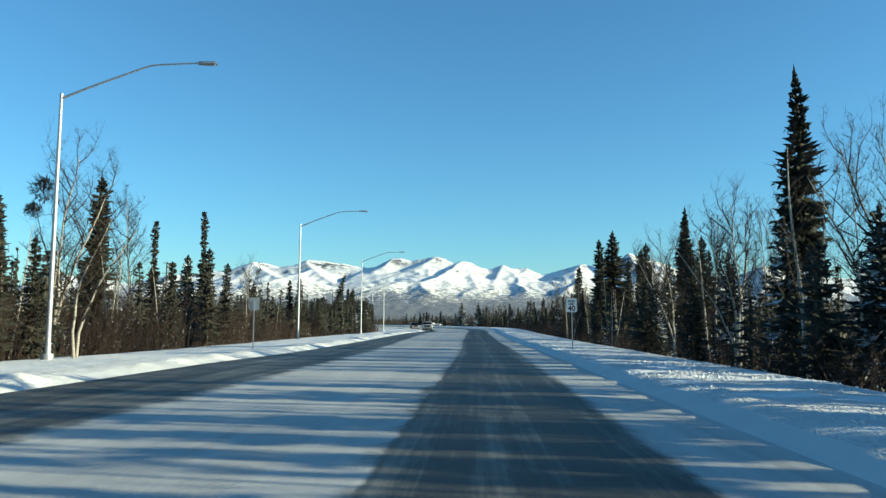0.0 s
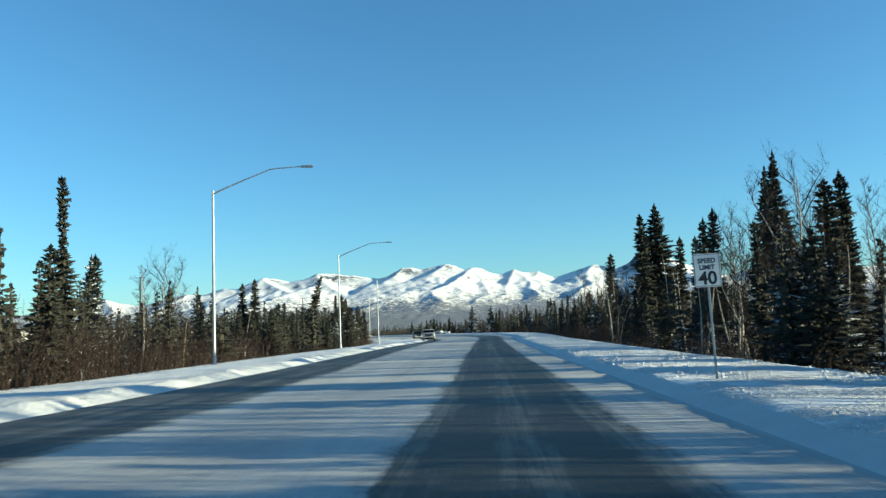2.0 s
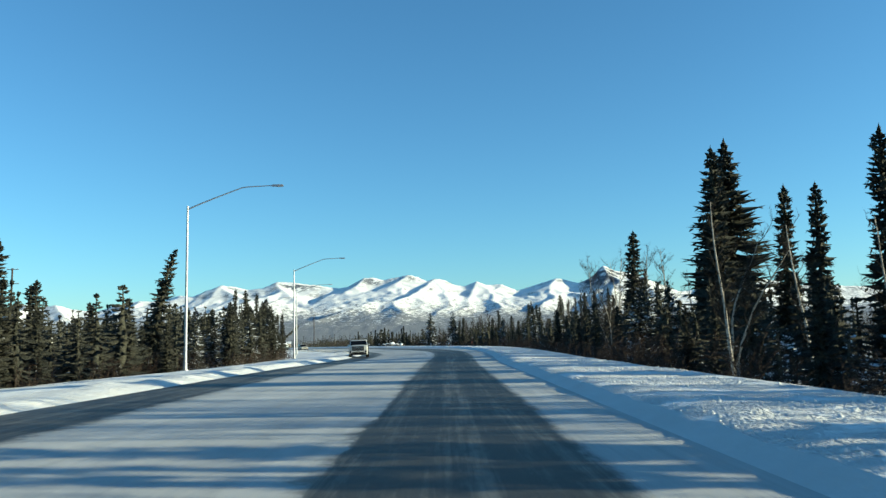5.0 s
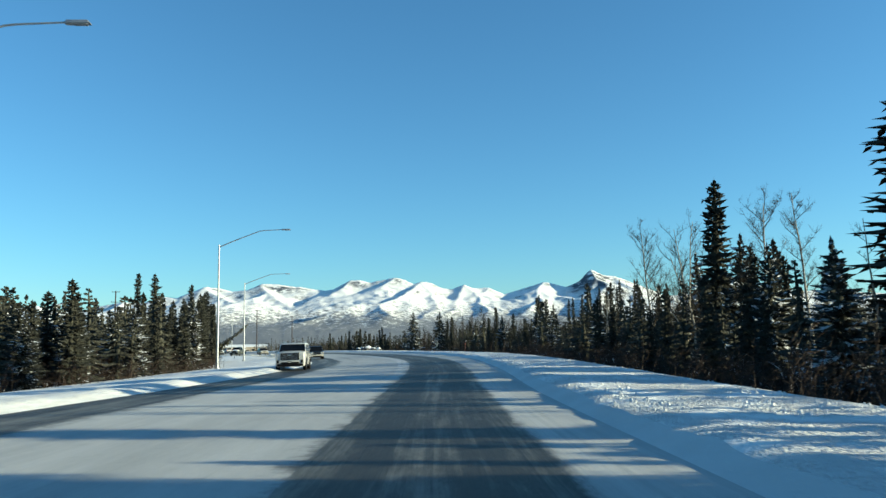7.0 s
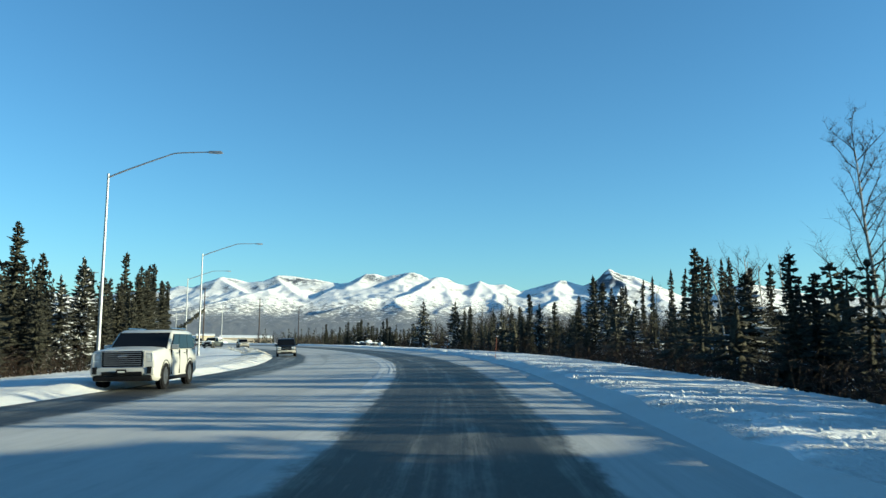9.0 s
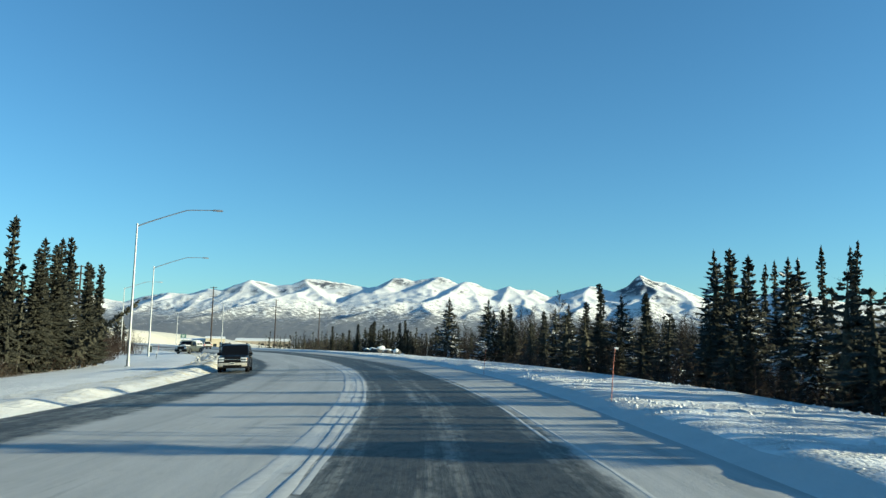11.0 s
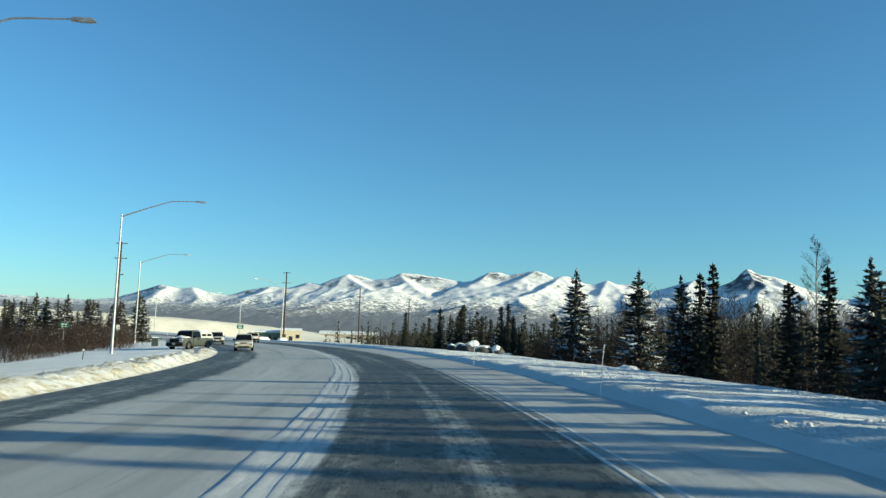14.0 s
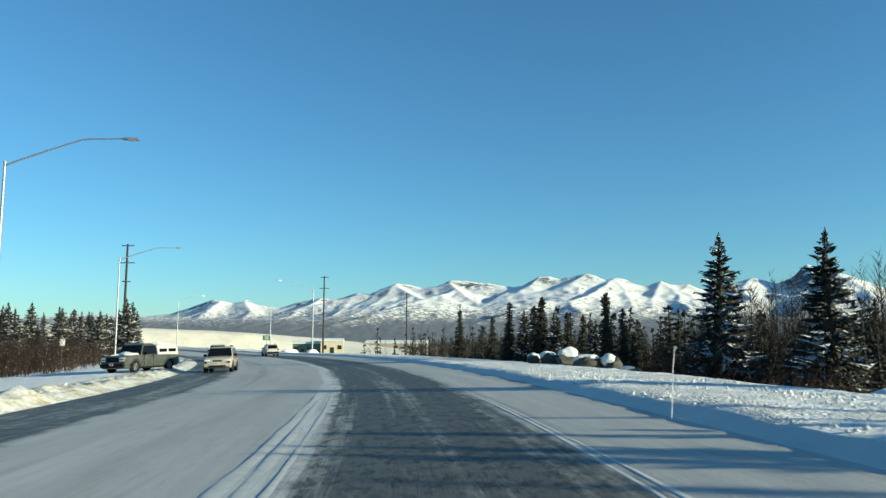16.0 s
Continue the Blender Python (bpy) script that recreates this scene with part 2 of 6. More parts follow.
def sanded_snow():
    """Ploughed snow with road sand in it, more of it where the plough turns through the bend."""
    m, nt, b = nodes_of("sanded_snow")
    v = coords(nt)
    sep = nt.nodes.new("ShaderNodeSeparateXYZ")
    nt.links.new(v, sep.inputs[0])
    big, mid, fine = noise_tex(nt, 0.3, 5, 0.65, v, (1, .5, 1)), noise_tex(nt, 1.6, 7, 0.75, v, (1, .6, 1)), noise_tex(nt, 6, 6, 0.75, v)
    clean = ramp(nt, big, [(0.3, (0.70, 0.695, 0.67)), (0.7, (0.83, 0.825, 0.80))])
    sand = ramp(nt, fine, [(0.35, (0.34, 0.29, 0.19)), (0.65, (0.66, 0.60, 0.45))])
    share = calc(nt, "ADD", calc(nt, "MULTIPLY", band(nt, sep.outputs[1], 175, 232), 1.1), 0.22)
    patch = calc(nt, "ADD", calc(nt, "MULTIPLY", band(nt, mid, 0.45, 0.60), 0.72), calc(nt, "MULTIPLY", band(nt, big, 0.40, 0.65), 0.35))
    nt.links.new(mixc(nt, calc(nt, "MULTIPLY", patch, share), clean, sand), b.inputs["Base Color"])
    b.inputs["Roughness"].default_value = 0.8
    b.inputs["Specular IOR Level"].default_value = 0.15
    bump(nt, b, calc(nt, "ADD", mid, calc(nt, "MULTIPLY", fine, 0.4)), 1.0, 0.12)
    return m


SNOW_SANDED = sanded_snow()
# the slope's snow, with the sun's warm light put into its colour
SNOW_SUNLIT = plain("sunlit_cream_snow", (0.72, 0.665, 0.545), 0.85, 0, 0.14, 0.22)
SNOW_PACKED = plain("pushed_snow", (0.50, 0.50, 0.485), 0.8, 0, 0.14, 6)
SNOW, SNOW_CLODS, SNOW_GREY, ROAD, MOUNTAIN, GROUND = snow_mat(), snow_mat("clodded_snow", 0.15), snow_mat("ploughed_grey_snow", 0.0, 0.22), road_mat(), mountain_mat(), ground_mat()
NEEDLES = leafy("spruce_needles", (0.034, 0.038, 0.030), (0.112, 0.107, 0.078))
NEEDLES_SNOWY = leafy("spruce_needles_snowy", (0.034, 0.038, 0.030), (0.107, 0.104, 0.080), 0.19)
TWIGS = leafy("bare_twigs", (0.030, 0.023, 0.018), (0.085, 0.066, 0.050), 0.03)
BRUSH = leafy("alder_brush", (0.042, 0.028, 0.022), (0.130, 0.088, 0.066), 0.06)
BARK = bark("spruce_bark", (0.10, 0.075, 0.055), (0.035, 0.028, 0.022))
BIRCH = bark("birch_bark", (0.38, 0.345, 0.29), (0.12, 0.095, 0.075))
STEEL = plain("galvanised_steel", (0.36, 0.37, 0.38), 0.5, 0.8, 0.15, 5)
LENS = plain("lamp_lens", (0.30, 0.31, 0.32), 0.2)


# ---- mesh helpers ----
def mesh_of(name, verts, faces, material, smooth=False):
    me = bpy.data.meshes.new(name)
    me.from_pydata(verts, [], faces)
    me.materials.append(material)
    if smooth:
        me.shade_smooth()
    return me


def from_bm(name, bm, material, smooth=False):
    me = bpy.data.meshes.new(name)
    bmesh.ops.recalc_face_normals(bm, faces=bm.faces)
    bm.to_mesh(me)
    bm.free()
    me.materials.append(material)
    if smooth:
        me.shade_smooth()
        me.set_sharp_from_angle(angle=radians(40))
    return me


def part(name, bm, material, parent, label="", smooth=False):
    ob = new(name, from_bm(name, bm, material, smooth))
    ob.parent = parent
    if label:
        tagged(ob, label)
    return ob


def tube(bm, a, b, r0, r1, sides=10, cap=True):
    """A tapered round bar from a to b."""
    a, b = Vector(a), Vector(b)
    d = (b - a).normalized()
    x = d.orthogonal().normalized()
    y = d.cross(x)
    rings = []
    for p, r in ((a, r0), (b, r1)):
        rings.append([bm.verts.new(p + (x * math.cos(t) + y * math.sin(t)) * r) for t in [2 * math.pi * i / sides for i in range(sides)]])
    for i in range(sides):
        j = (i + 1) % sides
        bm.faces.new((rings[0][i], rings[0][j], rings[1][j], rings[1][i]))
    if cap:
        bm.faces.new(rings[0][::-1])
        bm.faces.new(rings[1])


def box(bm, cx, cy, cz, sx, sy, sz, bevel=0.0, taper=1.0):
    """A box by its centre and size; taper: how much narrower its top is."""
    r = bmesh.ops.create_cube(bm, size=1.0)["verts"]
    for v in r:
        k = taper if v.co.z > 0 else 1.0
        v.co = Vector((v.co.x * sx * k + cx, v.co.y * sy * k + cy, v.co.z * sz + cz))
    if bevel:
        es = list({e for v in r for e in v.link_edges})
        bmesh.ops.bevel(bm, geom=es, offset=bevel, segments=2, affect="EDGES", profile=0.6)


# ---- the road's line ----
LINE = [(0.5, -90), (0.45, -40), (0.45, 8), (0.6, 50), (0.2, 85), (-0.05, 130), (0.2, 150), (-0.5, 171.5), (-1.75, 185.6), (-3.75, 199.9), (-6.2, 213.7), (-9.3, 227.2),
        (-13.4, 242.0), (-17.5, 254), (-22.5, 268), (-28.5, 282), (-36, 297), (-46, 315), (-60, 337), (-76, 358), (-98, 379), (-128, 397), (-165, 408), (-215, 412), (-300, 405)]
pts = np.array(LINE, float)
chord = np.concatenate(([0], np.cumsum(np.hypot(*np.diff(pts, axis=0).T))))
ss = np.arange(0, chord[-1], 1.0)
line = np.stack([np.interp(ss, chord, pts[:, k]) for k in (0, 1)], 1)
for _ in range(60):
    line[1:-1] = (line[:-2] + line[1:-1] * 2 + line[2:]) / 4
ss = ss - 90.0
tang = np.gradient(line, axis=0)
tang /= np.linalg.norm(tang, axis=1)[:, None]
right = np.stack([tang[:, 1], -tang[:, 0]], 1)


def by(s, *table):
    return np.interp(s, [p[0] for p in table], [p[1] for p in table])


def road_z(s):
    return by(s, (-90, .05), (0, .05), (45, -.12), (75, -.1), (112, .02), (135, .07), (172, .30), (200, .29), (240, .30), (300, .36), (340, .30), (380, .10), (430, 1.0), (520, 4.0))


def bank(s):
    """The road's tilt through the bend: metres of rise for each metre to the right."""
    return by(s, (125, 0), (190, .036), (330, .036), (400, .02))


def left_edge(s):
    return by(s, (0, -11.2), (32, -12.0), (55, -11.5), (95, -11.3), (140, -10.9), (165, -10.5), (205, -11.2), (240, -11.4), (300, -11.6))


def right_shoulder(s):
    return by(s, (0, 3.7), (90, 3.5), (130, 3.4), (180, 3.9), (200, 4.5), (240, 4.9))


def verge_end(s):
    return by(s, (0, 9.6), (170, 9.8), (205, 11.5), (260, 12.5))


def side_z(s, lat):
    """The height of the road and of the ground beside it."""
    e, k, w = left_edge(s), right_shoulder(s), verge_end(s)
    z = road_z(s) + bank(s) * min(max(lat, e), k)
    low = by(s, (0, .05), (83, -.08), (132, -.2), (184, -.22), (231, -.25), (270, -.25), (330, -.1))
    if lat < e:
        k2 = min(1.0, max(0.0, (e - lat - 18) / 22))
        return (1 - k2) * z + k2 * -0.75 + by(lat - e, (-40, -1.6), (-18, -1.0), (-12, low - .25), (-8.4, low), (-5, .03), (-2.6, .09), (-1.3, .16), (-.7, .13), (0, 0))
    if lat > k:
        k2 = min(1.0, max(0.0, (lat - w - 6) / 18))
        return (1 - k2) * z + k2 * -0.75 + by(lat - k, (0, 0), (.2, .06), (.42, .15), (.7, .22), (1.1, .25), (1.6, .24), (3.2, .22), (w - k - .6, .18), (w - k + .6, .0), (w - k + 3, -.7), (w - k + 8, -1.3), (w - k + 30, -1.6))
    return z


def at_road(s, lat):
    """The place on the ground at s metres along and lat metres to the right of the lane's middle."""
    i = np.interp(s, ss, np.arange(len(ss)))
    j = int(min(max(i, 0), len(ss) - 2))
    p = line[j] + (line[j + 1] - line[j]) * (i - j) + right[j] * lat
    return Vector((p[0], p[1], side_z(s, lat)))


def to_road(x, y):
    """Metres along and to the right of a place."""
    i = int(np.argmin((line[:, 0] - x) ** 2 + (line[:, 1] - y) ** 2))
    return float(ss[i]), float((x - line[i, 0]) * right[i, 0] + (y - line[i, 1]) * right[i, 1])


FINE = np.concatenate([np.arange(-88, -8, 2.0), np.arange(-8, 292, 0.3), np.arange(292, ss[-1] - 1, 2.0)])


def strip(name, columns, material, rows, rough=0.0, uv=None):
    """A sheet along the road. columns: functions of s that give the place across; uv: their value for the lanes' map."""
    verts, n = [], len(columns)
    k = np.interp(rows, ss, np.arange(len(ss)))
    px, py = np.interp(k, np.arange(len(ss)), line[:, 0]), np.interp(k, np.arange(len(ss)), line[:, 1])
    rx, ry = np.interp(k, np.arange(len(ss)), right[:, 0]), np.interp(k, np.arange(len(ss)), right[:, 1])
    for i, s in enumerate(rows):
        e, r = left_edge(s), right_shoulder(s)
        for c in columns:
            lat = float(c(s))
            x, y = px[i] + rx[i] * lat, py[i] + ry[i] * lat
            z = side_z(s, lat)
            if 0.02 < lat - r < 1.4:
                z += (0.05 * noise.noise(Vector((s * .55, 1.5, 0))) + 0.05 * noise.noise(Vector((s * 1.9, 4.5, lat)))) * math.sin(math.pi * (lat - r) / 1.4)
                x, y = x + rx[i] * .12 * min(1, (lat - r) / .3) * noise.noise(Vector((s * .8, 7.7, 0))), y + ry[i] * .12 * min(1, (lat - r) / .3) * noise.noise(Vector((s * .8, 7.7, 0)))
            if lat < e:
                out = e - lat
                mound = max(0, noise.noise(Vector((s * .62, 2.2, 0))) + .12) * math.exp(-((out - .95) / .5) ** 2) + max(0, noise.noise(Vector((s * .33, 6.1, 0))) + .05) * math.exp(-((out - 2.3) / .7) ** 2)
                z += mound * by(s, (0, .28), (120, .24), (205, .18), (232, .18), (262, .30), (280, .2))
                z += by(s, (205, 0), (228, .14), (262, .20), (272, 0)) * by(out, (.1, 0), (.7, .8), (1.2, 1), (2.2, .7), (3.2, 0)) * (1 + .5 * noise.noise(Vector((s * .9, out * .9, 5))))
                z += by(s, (226, 0), (244, .27), (276, .27)) * math.exp(-((out - 1.7) / 1.0) ** 2) * noise.fractal(Vector((x * 1.9, y * 1.9, 7)), 0.6, 2.2, 4)
            if rough:
                near = min(1.0, abs(lat - e) / 0.6) if lat < 0 else min(1.0, abs(lat - r - .55) / .5, max(0, lat - r) / .25)
                patch = min(1.0, max(0.15, 0.5 + 1.6 * noise.noise(Vector((x * .35, y * .22, 4)))))
                lump = noise.fractal(Vector((x * 2.6, y * 2.6, 3)), 0.7, 2.1, 4)
                z += rough * near * (patch * lump * 0.9 + 0.7 * noise.noise(Vector((x * .45, y * .2, 9))))
            verts.append((x, y, z))
    m = len(rows)
    faces = [(r * n + c, r * n + c + 1, (r + 1) * n + c + 1, (r + 1) * n + c) for r in range(m - 1) for c in range(n - 1)]
    me = mesh_of(name, verts, faces, material, True)
    if uv:
        layer = me.uv_layers.new(name="lanes")
        idx = np.zeros(len(me.loops), dtype=np.int32)
        me.loops.foreach_get("vertex_index", idx)
        layer.data.foreach_set("uv", np.stack([np.array(uv)[idx % n], np.asarray(rows)[idx // n]], 1).astype(np.float32).ravel())
    return new(name, me)


def lane_cut(s, u):
    """Across the road by its lanes: -3 the left edge, -2 the left lane's inner side, -1 and 1 our lane's sides, 2 the right edge."""
    inner = by(s, (0, -6.9), (20, -7.2), (55, -7.4), (90, -8.1), (136, -8.3), (150, -8.0), (200, -8.0), (230, -8.0))
    half = by(s, (0, 1.85), (130, 1.75), (225, 1.95))
    return np.interp(u, [-3, -2, -1, 1, 2], [left_edge(s), inner, -half, half, right_shoulder(s)])


us = [-3 + i * 0.25 for i in range(4)] + [-2 + i * 0.2 for i in range(5)] + [-1 + i * 0.25 for i in range(8)] + [1, 1.25, 1.5, 1.75, 2]
tagged(strip("road", [lambda s, u=u: lane_cut(s, u) for u in us], ROAD, ss[1:-1], 0, us), "snow-packed road with dark bare wheel lanes", "road", kind="structure")
tagged(strip("snow_bank", [lambda s, d=d: left_edge(s) + d for d in (-3.3, -3.0, -2.75, -2.5, -2.25, -2.0, -1.75, -1.5, -1.3, -1.1, -.9, -.7, -.5, -.35, -.2, -.1, 0)], SNOW_SANDED, FINE, 0.05), "lumpy ploughed snow bank soiled with road sand", "berm", kind="structure")
tagged(strip("forest_floor", [lambda s, d=d: left_edge(s) + d for d in (-42, -34, -28, -24, -20, -17, -15, -13.5)], GROUND, FINE[::3], 0.05), "snow and dead twigs, coloured darker for the shade under the trees", "ground", kind="structure")
lo = [-13.5, -12.2, -11, -10, -9, -8.2, -7.5, -6.2, -5.2, -4.4, -3.7, -3.3]
tagged(strip("verge_left", [lambda s, d=d: left_edge(s) + d for d in lo], SNOW, FINE, 0.06), "snow-covered verge with scattered humps", "verge", kind="structure")
tagged(strip("snow_berm", [lambda s, d=d: right_shoulder(s) + d for d in (0, .08, .16, .24, .32, .4, .48, .55)], SNOW_GREY, FINE, 0.03), "smooth ploughed snow berm beside the shoulder", "berm", kind="structure")
hi = [.55 + .22 * i for i in range(27)] + [6.4, 6.8, 7.3, 8, 9]
tagged(strip("forest_floor", [lambda s, d=d: right_shoulder(s) + d for d in (9, 9.6, 10.2, 10.9, 11.6, 12.5, 13.5, 15, 17, 20, 24, 30, 36)], GROUND, FINE[::3], 0.05), "snow and dead twigs, coloured darker for the shade under the trees", "ground", kind="structure")
tagged(strip("verge_right", [lambda s, d=d: right_shoulder(s) + d for d in hi], SNOW_CLODS, FINE, 0.055), "rough snow-covered verge behind a ploughed berm", "verge", kind="structure")


def pushed_ridge(s0, s1, lat, wide, tall, seed):
    """A broken ridge of snow beside a wheel lane, steep towards the left."""
    rows = np.arange(s0, s1, 0.16)
    verts = []
    for s in rows:
        fade = min(1.0, (s - s0) / 8, (s1 - s) / 8)
        h = tall * .27 * fade * min(1.2, max(-.4, .55 + 1.1 * noise.noise(Vector((s * .21, seed, 0))) + .5 * noise.noise(Vector((s * 1.3, seed, 4)))))
        c = lat(s) + .10 * noise.noise(Vector((s * .07, seed, 8))) + .012 * noise.noise(Vector((s * 1.1, seed, 2)))
        w = wide * (1 + .4 * noise.noise(Vector((s * .4, seed, 6))))
        for k, q in ((-.5, -.006), (-.40, .75 * h), (-.22, h), (.12, .6 * h), (.5, -.006)):
            p = at_road(s, c + k * w)
            verts.append((p.x, p.y, p.z + q))
    faces = [(r * 5 + c, r * 5 + c + 1, r * 5 + c + 6, r * 5 + c + 5) for r in range(len(rows) - 1) for c in range(4)]
    return tagged(new("snow_ridge", mesh_of("snow_ridge", verts, faces, SNOW_PACKED, True)), "low broken ridge of snow pushed up beside the wheel lane", "snow ridge", kind="structure")


for s0, s1, lat, wide, tall in ((160, 268, lambda s: by(s, (160, -2.5), (195, -2.62), (235, -2.85), (268, -2.6)), .34, .045), (165, 262, lambda s: by(s, (165, -2.1), (195, -2.2), (235, -2.55), (262, -2.4)), .26, .035),
                                (172, 262, lambda s: by(s, (172, -1.85), (195, -1.95), (235, -2.2), (262, -2.15)), .18, .025), (178, 262, lambda s: by(s, (178, 1.82), (237, 1.88), (250, 2.1), (262, 2.2)), .12, .03),
                                (170, 258, lambda s: by(s, (170, 2.1), (240, 2.2), (258, 2.3)), .12, .03)):
    pushed_ridge(s0, s1, lat, wide, tall, s0 * .37 + tall * 100)

# the wide ground, with the snowy rise beyond the bend
def ground_z(x, y):
    z = -1.9 + 0.25 * noise.noise(Vector((x * .05, y * .05, 0)))
    far = min(1.0, max(0.0, (math.hypot(x, y - 120) - 900) / 1800))
    return z - 6 * far


gv, gf = [(-20, 150, -1.9)], []
RAD = [10 * 1.075 ** i for i in range(86)]
NA = 200
for r in RAD:
    for k in range(NA):
        a = 2 * math.pi * k / NA
        x, y = -20 + r * math.cos(a), 150 + r * math.sin(a)
        gv.append((x, y, ground_z(x, y)))
for k in range(NA):
    gf.append((0, 1 + k, 1 + (k + 1) % NA))
for i in range(len(RAD) - 1):
    for k in range(NA):
        a, b = 1 + i * NA + k, 1 + i * NA + (k + 1) % NA
        gf.append((a, a + NA, b + NA, b))
tagged(new("ground", mesh_of("ground", gv, gf, GROUND, True)), "snow-covered forest floor and open lowland", "ground", kind="structure")

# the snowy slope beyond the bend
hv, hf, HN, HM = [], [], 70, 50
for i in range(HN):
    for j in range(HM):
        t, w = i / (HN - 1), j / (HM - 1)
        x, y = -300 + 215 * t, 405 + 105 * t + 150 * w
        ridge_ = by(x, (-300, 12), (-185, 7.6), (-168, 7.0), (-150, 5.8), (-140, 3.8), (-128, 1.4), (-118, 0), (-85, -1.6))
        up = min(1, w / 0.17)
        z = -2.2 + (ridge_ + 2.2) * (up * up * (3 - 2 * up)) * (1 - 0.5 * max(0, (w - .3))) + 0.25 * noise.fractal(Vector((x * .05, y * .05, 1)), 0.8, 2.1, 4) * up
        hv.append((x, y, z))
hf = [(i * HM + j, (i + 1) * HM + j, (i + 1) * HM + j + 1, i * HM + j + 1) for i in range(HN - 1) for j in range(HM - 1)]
tagged(new("snow_slope", mesh_of("snow_slope", hv, hf, SNOW_SUNLIT, True)), "open slope beyond the bend, its snow coloured cream like sunlight", "hillside", kind="structure")

# ---- mountains ----
SKYLINE = [(-60, 2.2), (-48, 2.6), (-41, 2.05), (-39, 2.5), (-36, 2.3), (-33.5, 2.2), (-31.9, 2.4), (-30.6, 2.9), (-29.1, 3.5), (-27.8, 3.2), (-27, 3.35), (-26, 3.0), (-24.6, 2.75), (-23.6, 3.15), (-21.9, 3.5), (-20.6, 3.42),
           (-19.3, 3.85), (-18.4, 3.72), (-17.6, 4.1), (-16.5, 4.52), (-15.6, 4.4), (-14.7, 4.15), (-13.6, 4.24), (-12.6, 4.68), (-11.7, 4.62), (-9.8, 4.36), (-8.2, 4.1), (-7.6, 4.18), (-6.4, 4.82), (-5.5, 4.8), (-5, 4.62),
           (-3.1, 4.97), (-2.4, 4.8), (-1.8, 4.46), (-1.2, 4.64), (-0.5, 4.56), (0.2, 4.16), (1, 4.04), (1.9, 4.38), (2.6, 4.1), (3.7, 4.12), (4.9, 3.62), (6.4, 4.08), (7.8, 4.48), (9.3, 4.08), (10.2, 4.45), (11.1, 5.36), (11.9, 4.92), (12.8, 4.8), (13.6, 4.48)]
SKYLINE_EAST = [(14.6, 4.05), (16.3, 3.3), (18.1, 3.5), (20.1, 4.4), (24, 3.6), (34, 3.0), (60, 2.4)]
MC, R0, R1 = (0.0, 125.0), 2300.0, 4450.0
SKY_X, SKY_Y = [np.array([q[k] for q in SKYLINE + SKYLINE_EAST]) for k in (0, 1)]


def jag(az):
    """Small teeth along the crest."""
    return 0.02 * noise.noise(Vector((az * 2.1, 0.5, 3))) + 0.03 * noise.noise(Vector((az * 5.3, 4.5, 3))) + 0.022 * noise.noise(Vector((az * 13, 8.5, 3)))


def on_range(az, el, r):
    """A place on the range by its bearing and height in degrees and its distance."""
    return np.array((MC[0] + r * math.tan(radians(az)), MC[1] + r, r * math.tan(radians(el))))


RIDGES = []


def ridge_line(*points, fall=0.35):
    """A spur that runs down from the crest, or a foothill's back; fall: how steeply its flanks drop."""
    RIDGES.append(([on_range(*q) for q in points], fall))


ridge_line((-16.6, 4.5, 4450), (-17.2, 3.63, 4250), (-18.2, 2.76, 4000), (-19.8, 2.25, 3750))
ridge_line((-16.6, 4.5, 4450), (-15.4, 3.64, 4200), (-13.4, 2.72, 3900))
ridge_line((-12.7, 4.66, 4450), (-12.2, 4.04, 4300), (-13.4, 3.66, 4150), (-15.2, 3.16, 3950), (-17.2, 2.61, 3700), (-19.1, 1.98, 3450))
ridge_line((-12.2, 4.04, 4300), (-11.1, 3.15, 4050), (-10.2, 2.34, 3800), (-9.8, 1.53, 3400))
ridge_line((-13.4, 3.66, 4150), (-13.0, 2.93, 3900), (-13.4, 2.11, 3500))
ridge_line((-6.4, 4.8, 4450), (-7.1, 4.2, 4300), (-8.1, 3.38, 4100), (-8.9, 2.8, 3950), (-9.8, 2.26, 3700))
ridge_line((-3.1, 4.95, 4450), (-4.1, 4.43, 4300), (-5.0, 3.73, 4150), (-5.6, 3.31, 4000))
ridge_line((-9.8, 1.9, 3250), (-7.8, 2.56, 3400), (-6.0, 3.15, 3550), (-4.2, 3.12, 3600), (-2.7, 3.5, 3800), (-2.0, 4.04, 4150), (-1.2, 4.62, 4450))
ridge_line((-4.2, 3.12, 3600), (-3.4, 2.4, 3300))
ridge_line((-1.2, 4.62, 4450), (-0.5, 3.85, 4200), (-0.1, 2.95, 3850), (-0.9, 2.13, 3400))
ridge_line((1.9, 4.36, 4450), (1.7, 3.66, 4200), (1.3, 2.84, 3900), (0.3, 2.22, 3500))
ridge_line((1.9, 4.36, 4450), (2.7, 3.83, 4300), (3.0, 3.18, 4050), (3.6, 2.45, 3600))
ridge_line((3.7, 4.1, 4450), (3.2, 3.71, 4300), (3.8, 3.06, 4100), (4.6, 2.46, 3700))
ridge_line((7.7, 4.45, 4450), (7.1, 3.99, 4280), (7.6, 3.26, 4050), (6.4, 2.56, 3600))
ridge_line((11.1, 5.34, 4450), (11.4, 4.75, 4330), (12.1, 4.39, 4220), (11.9, 3.62, 4050), (11.2, 2.72, 3650), fall=0.46)
ridge_line((12.8, 4.75, 4450), (13.9, 3.9, 4200), (15.0, 3.16, 3900))
ridge_line((17.9, 3.4, 4450), (18.6, 2.9, 4100), (18.0, 2.2, 3700))
ridge_line((20.1, 4.3, 4450), (20.6, 3.3, 4100), (20.0, 2.4, 3700))
ridge_line((-28.6, 3.4, 4450), (-29.1, 2.85, 4250), (-29.9, 2.2, 4000), (-30.7, 1.54, 3700))
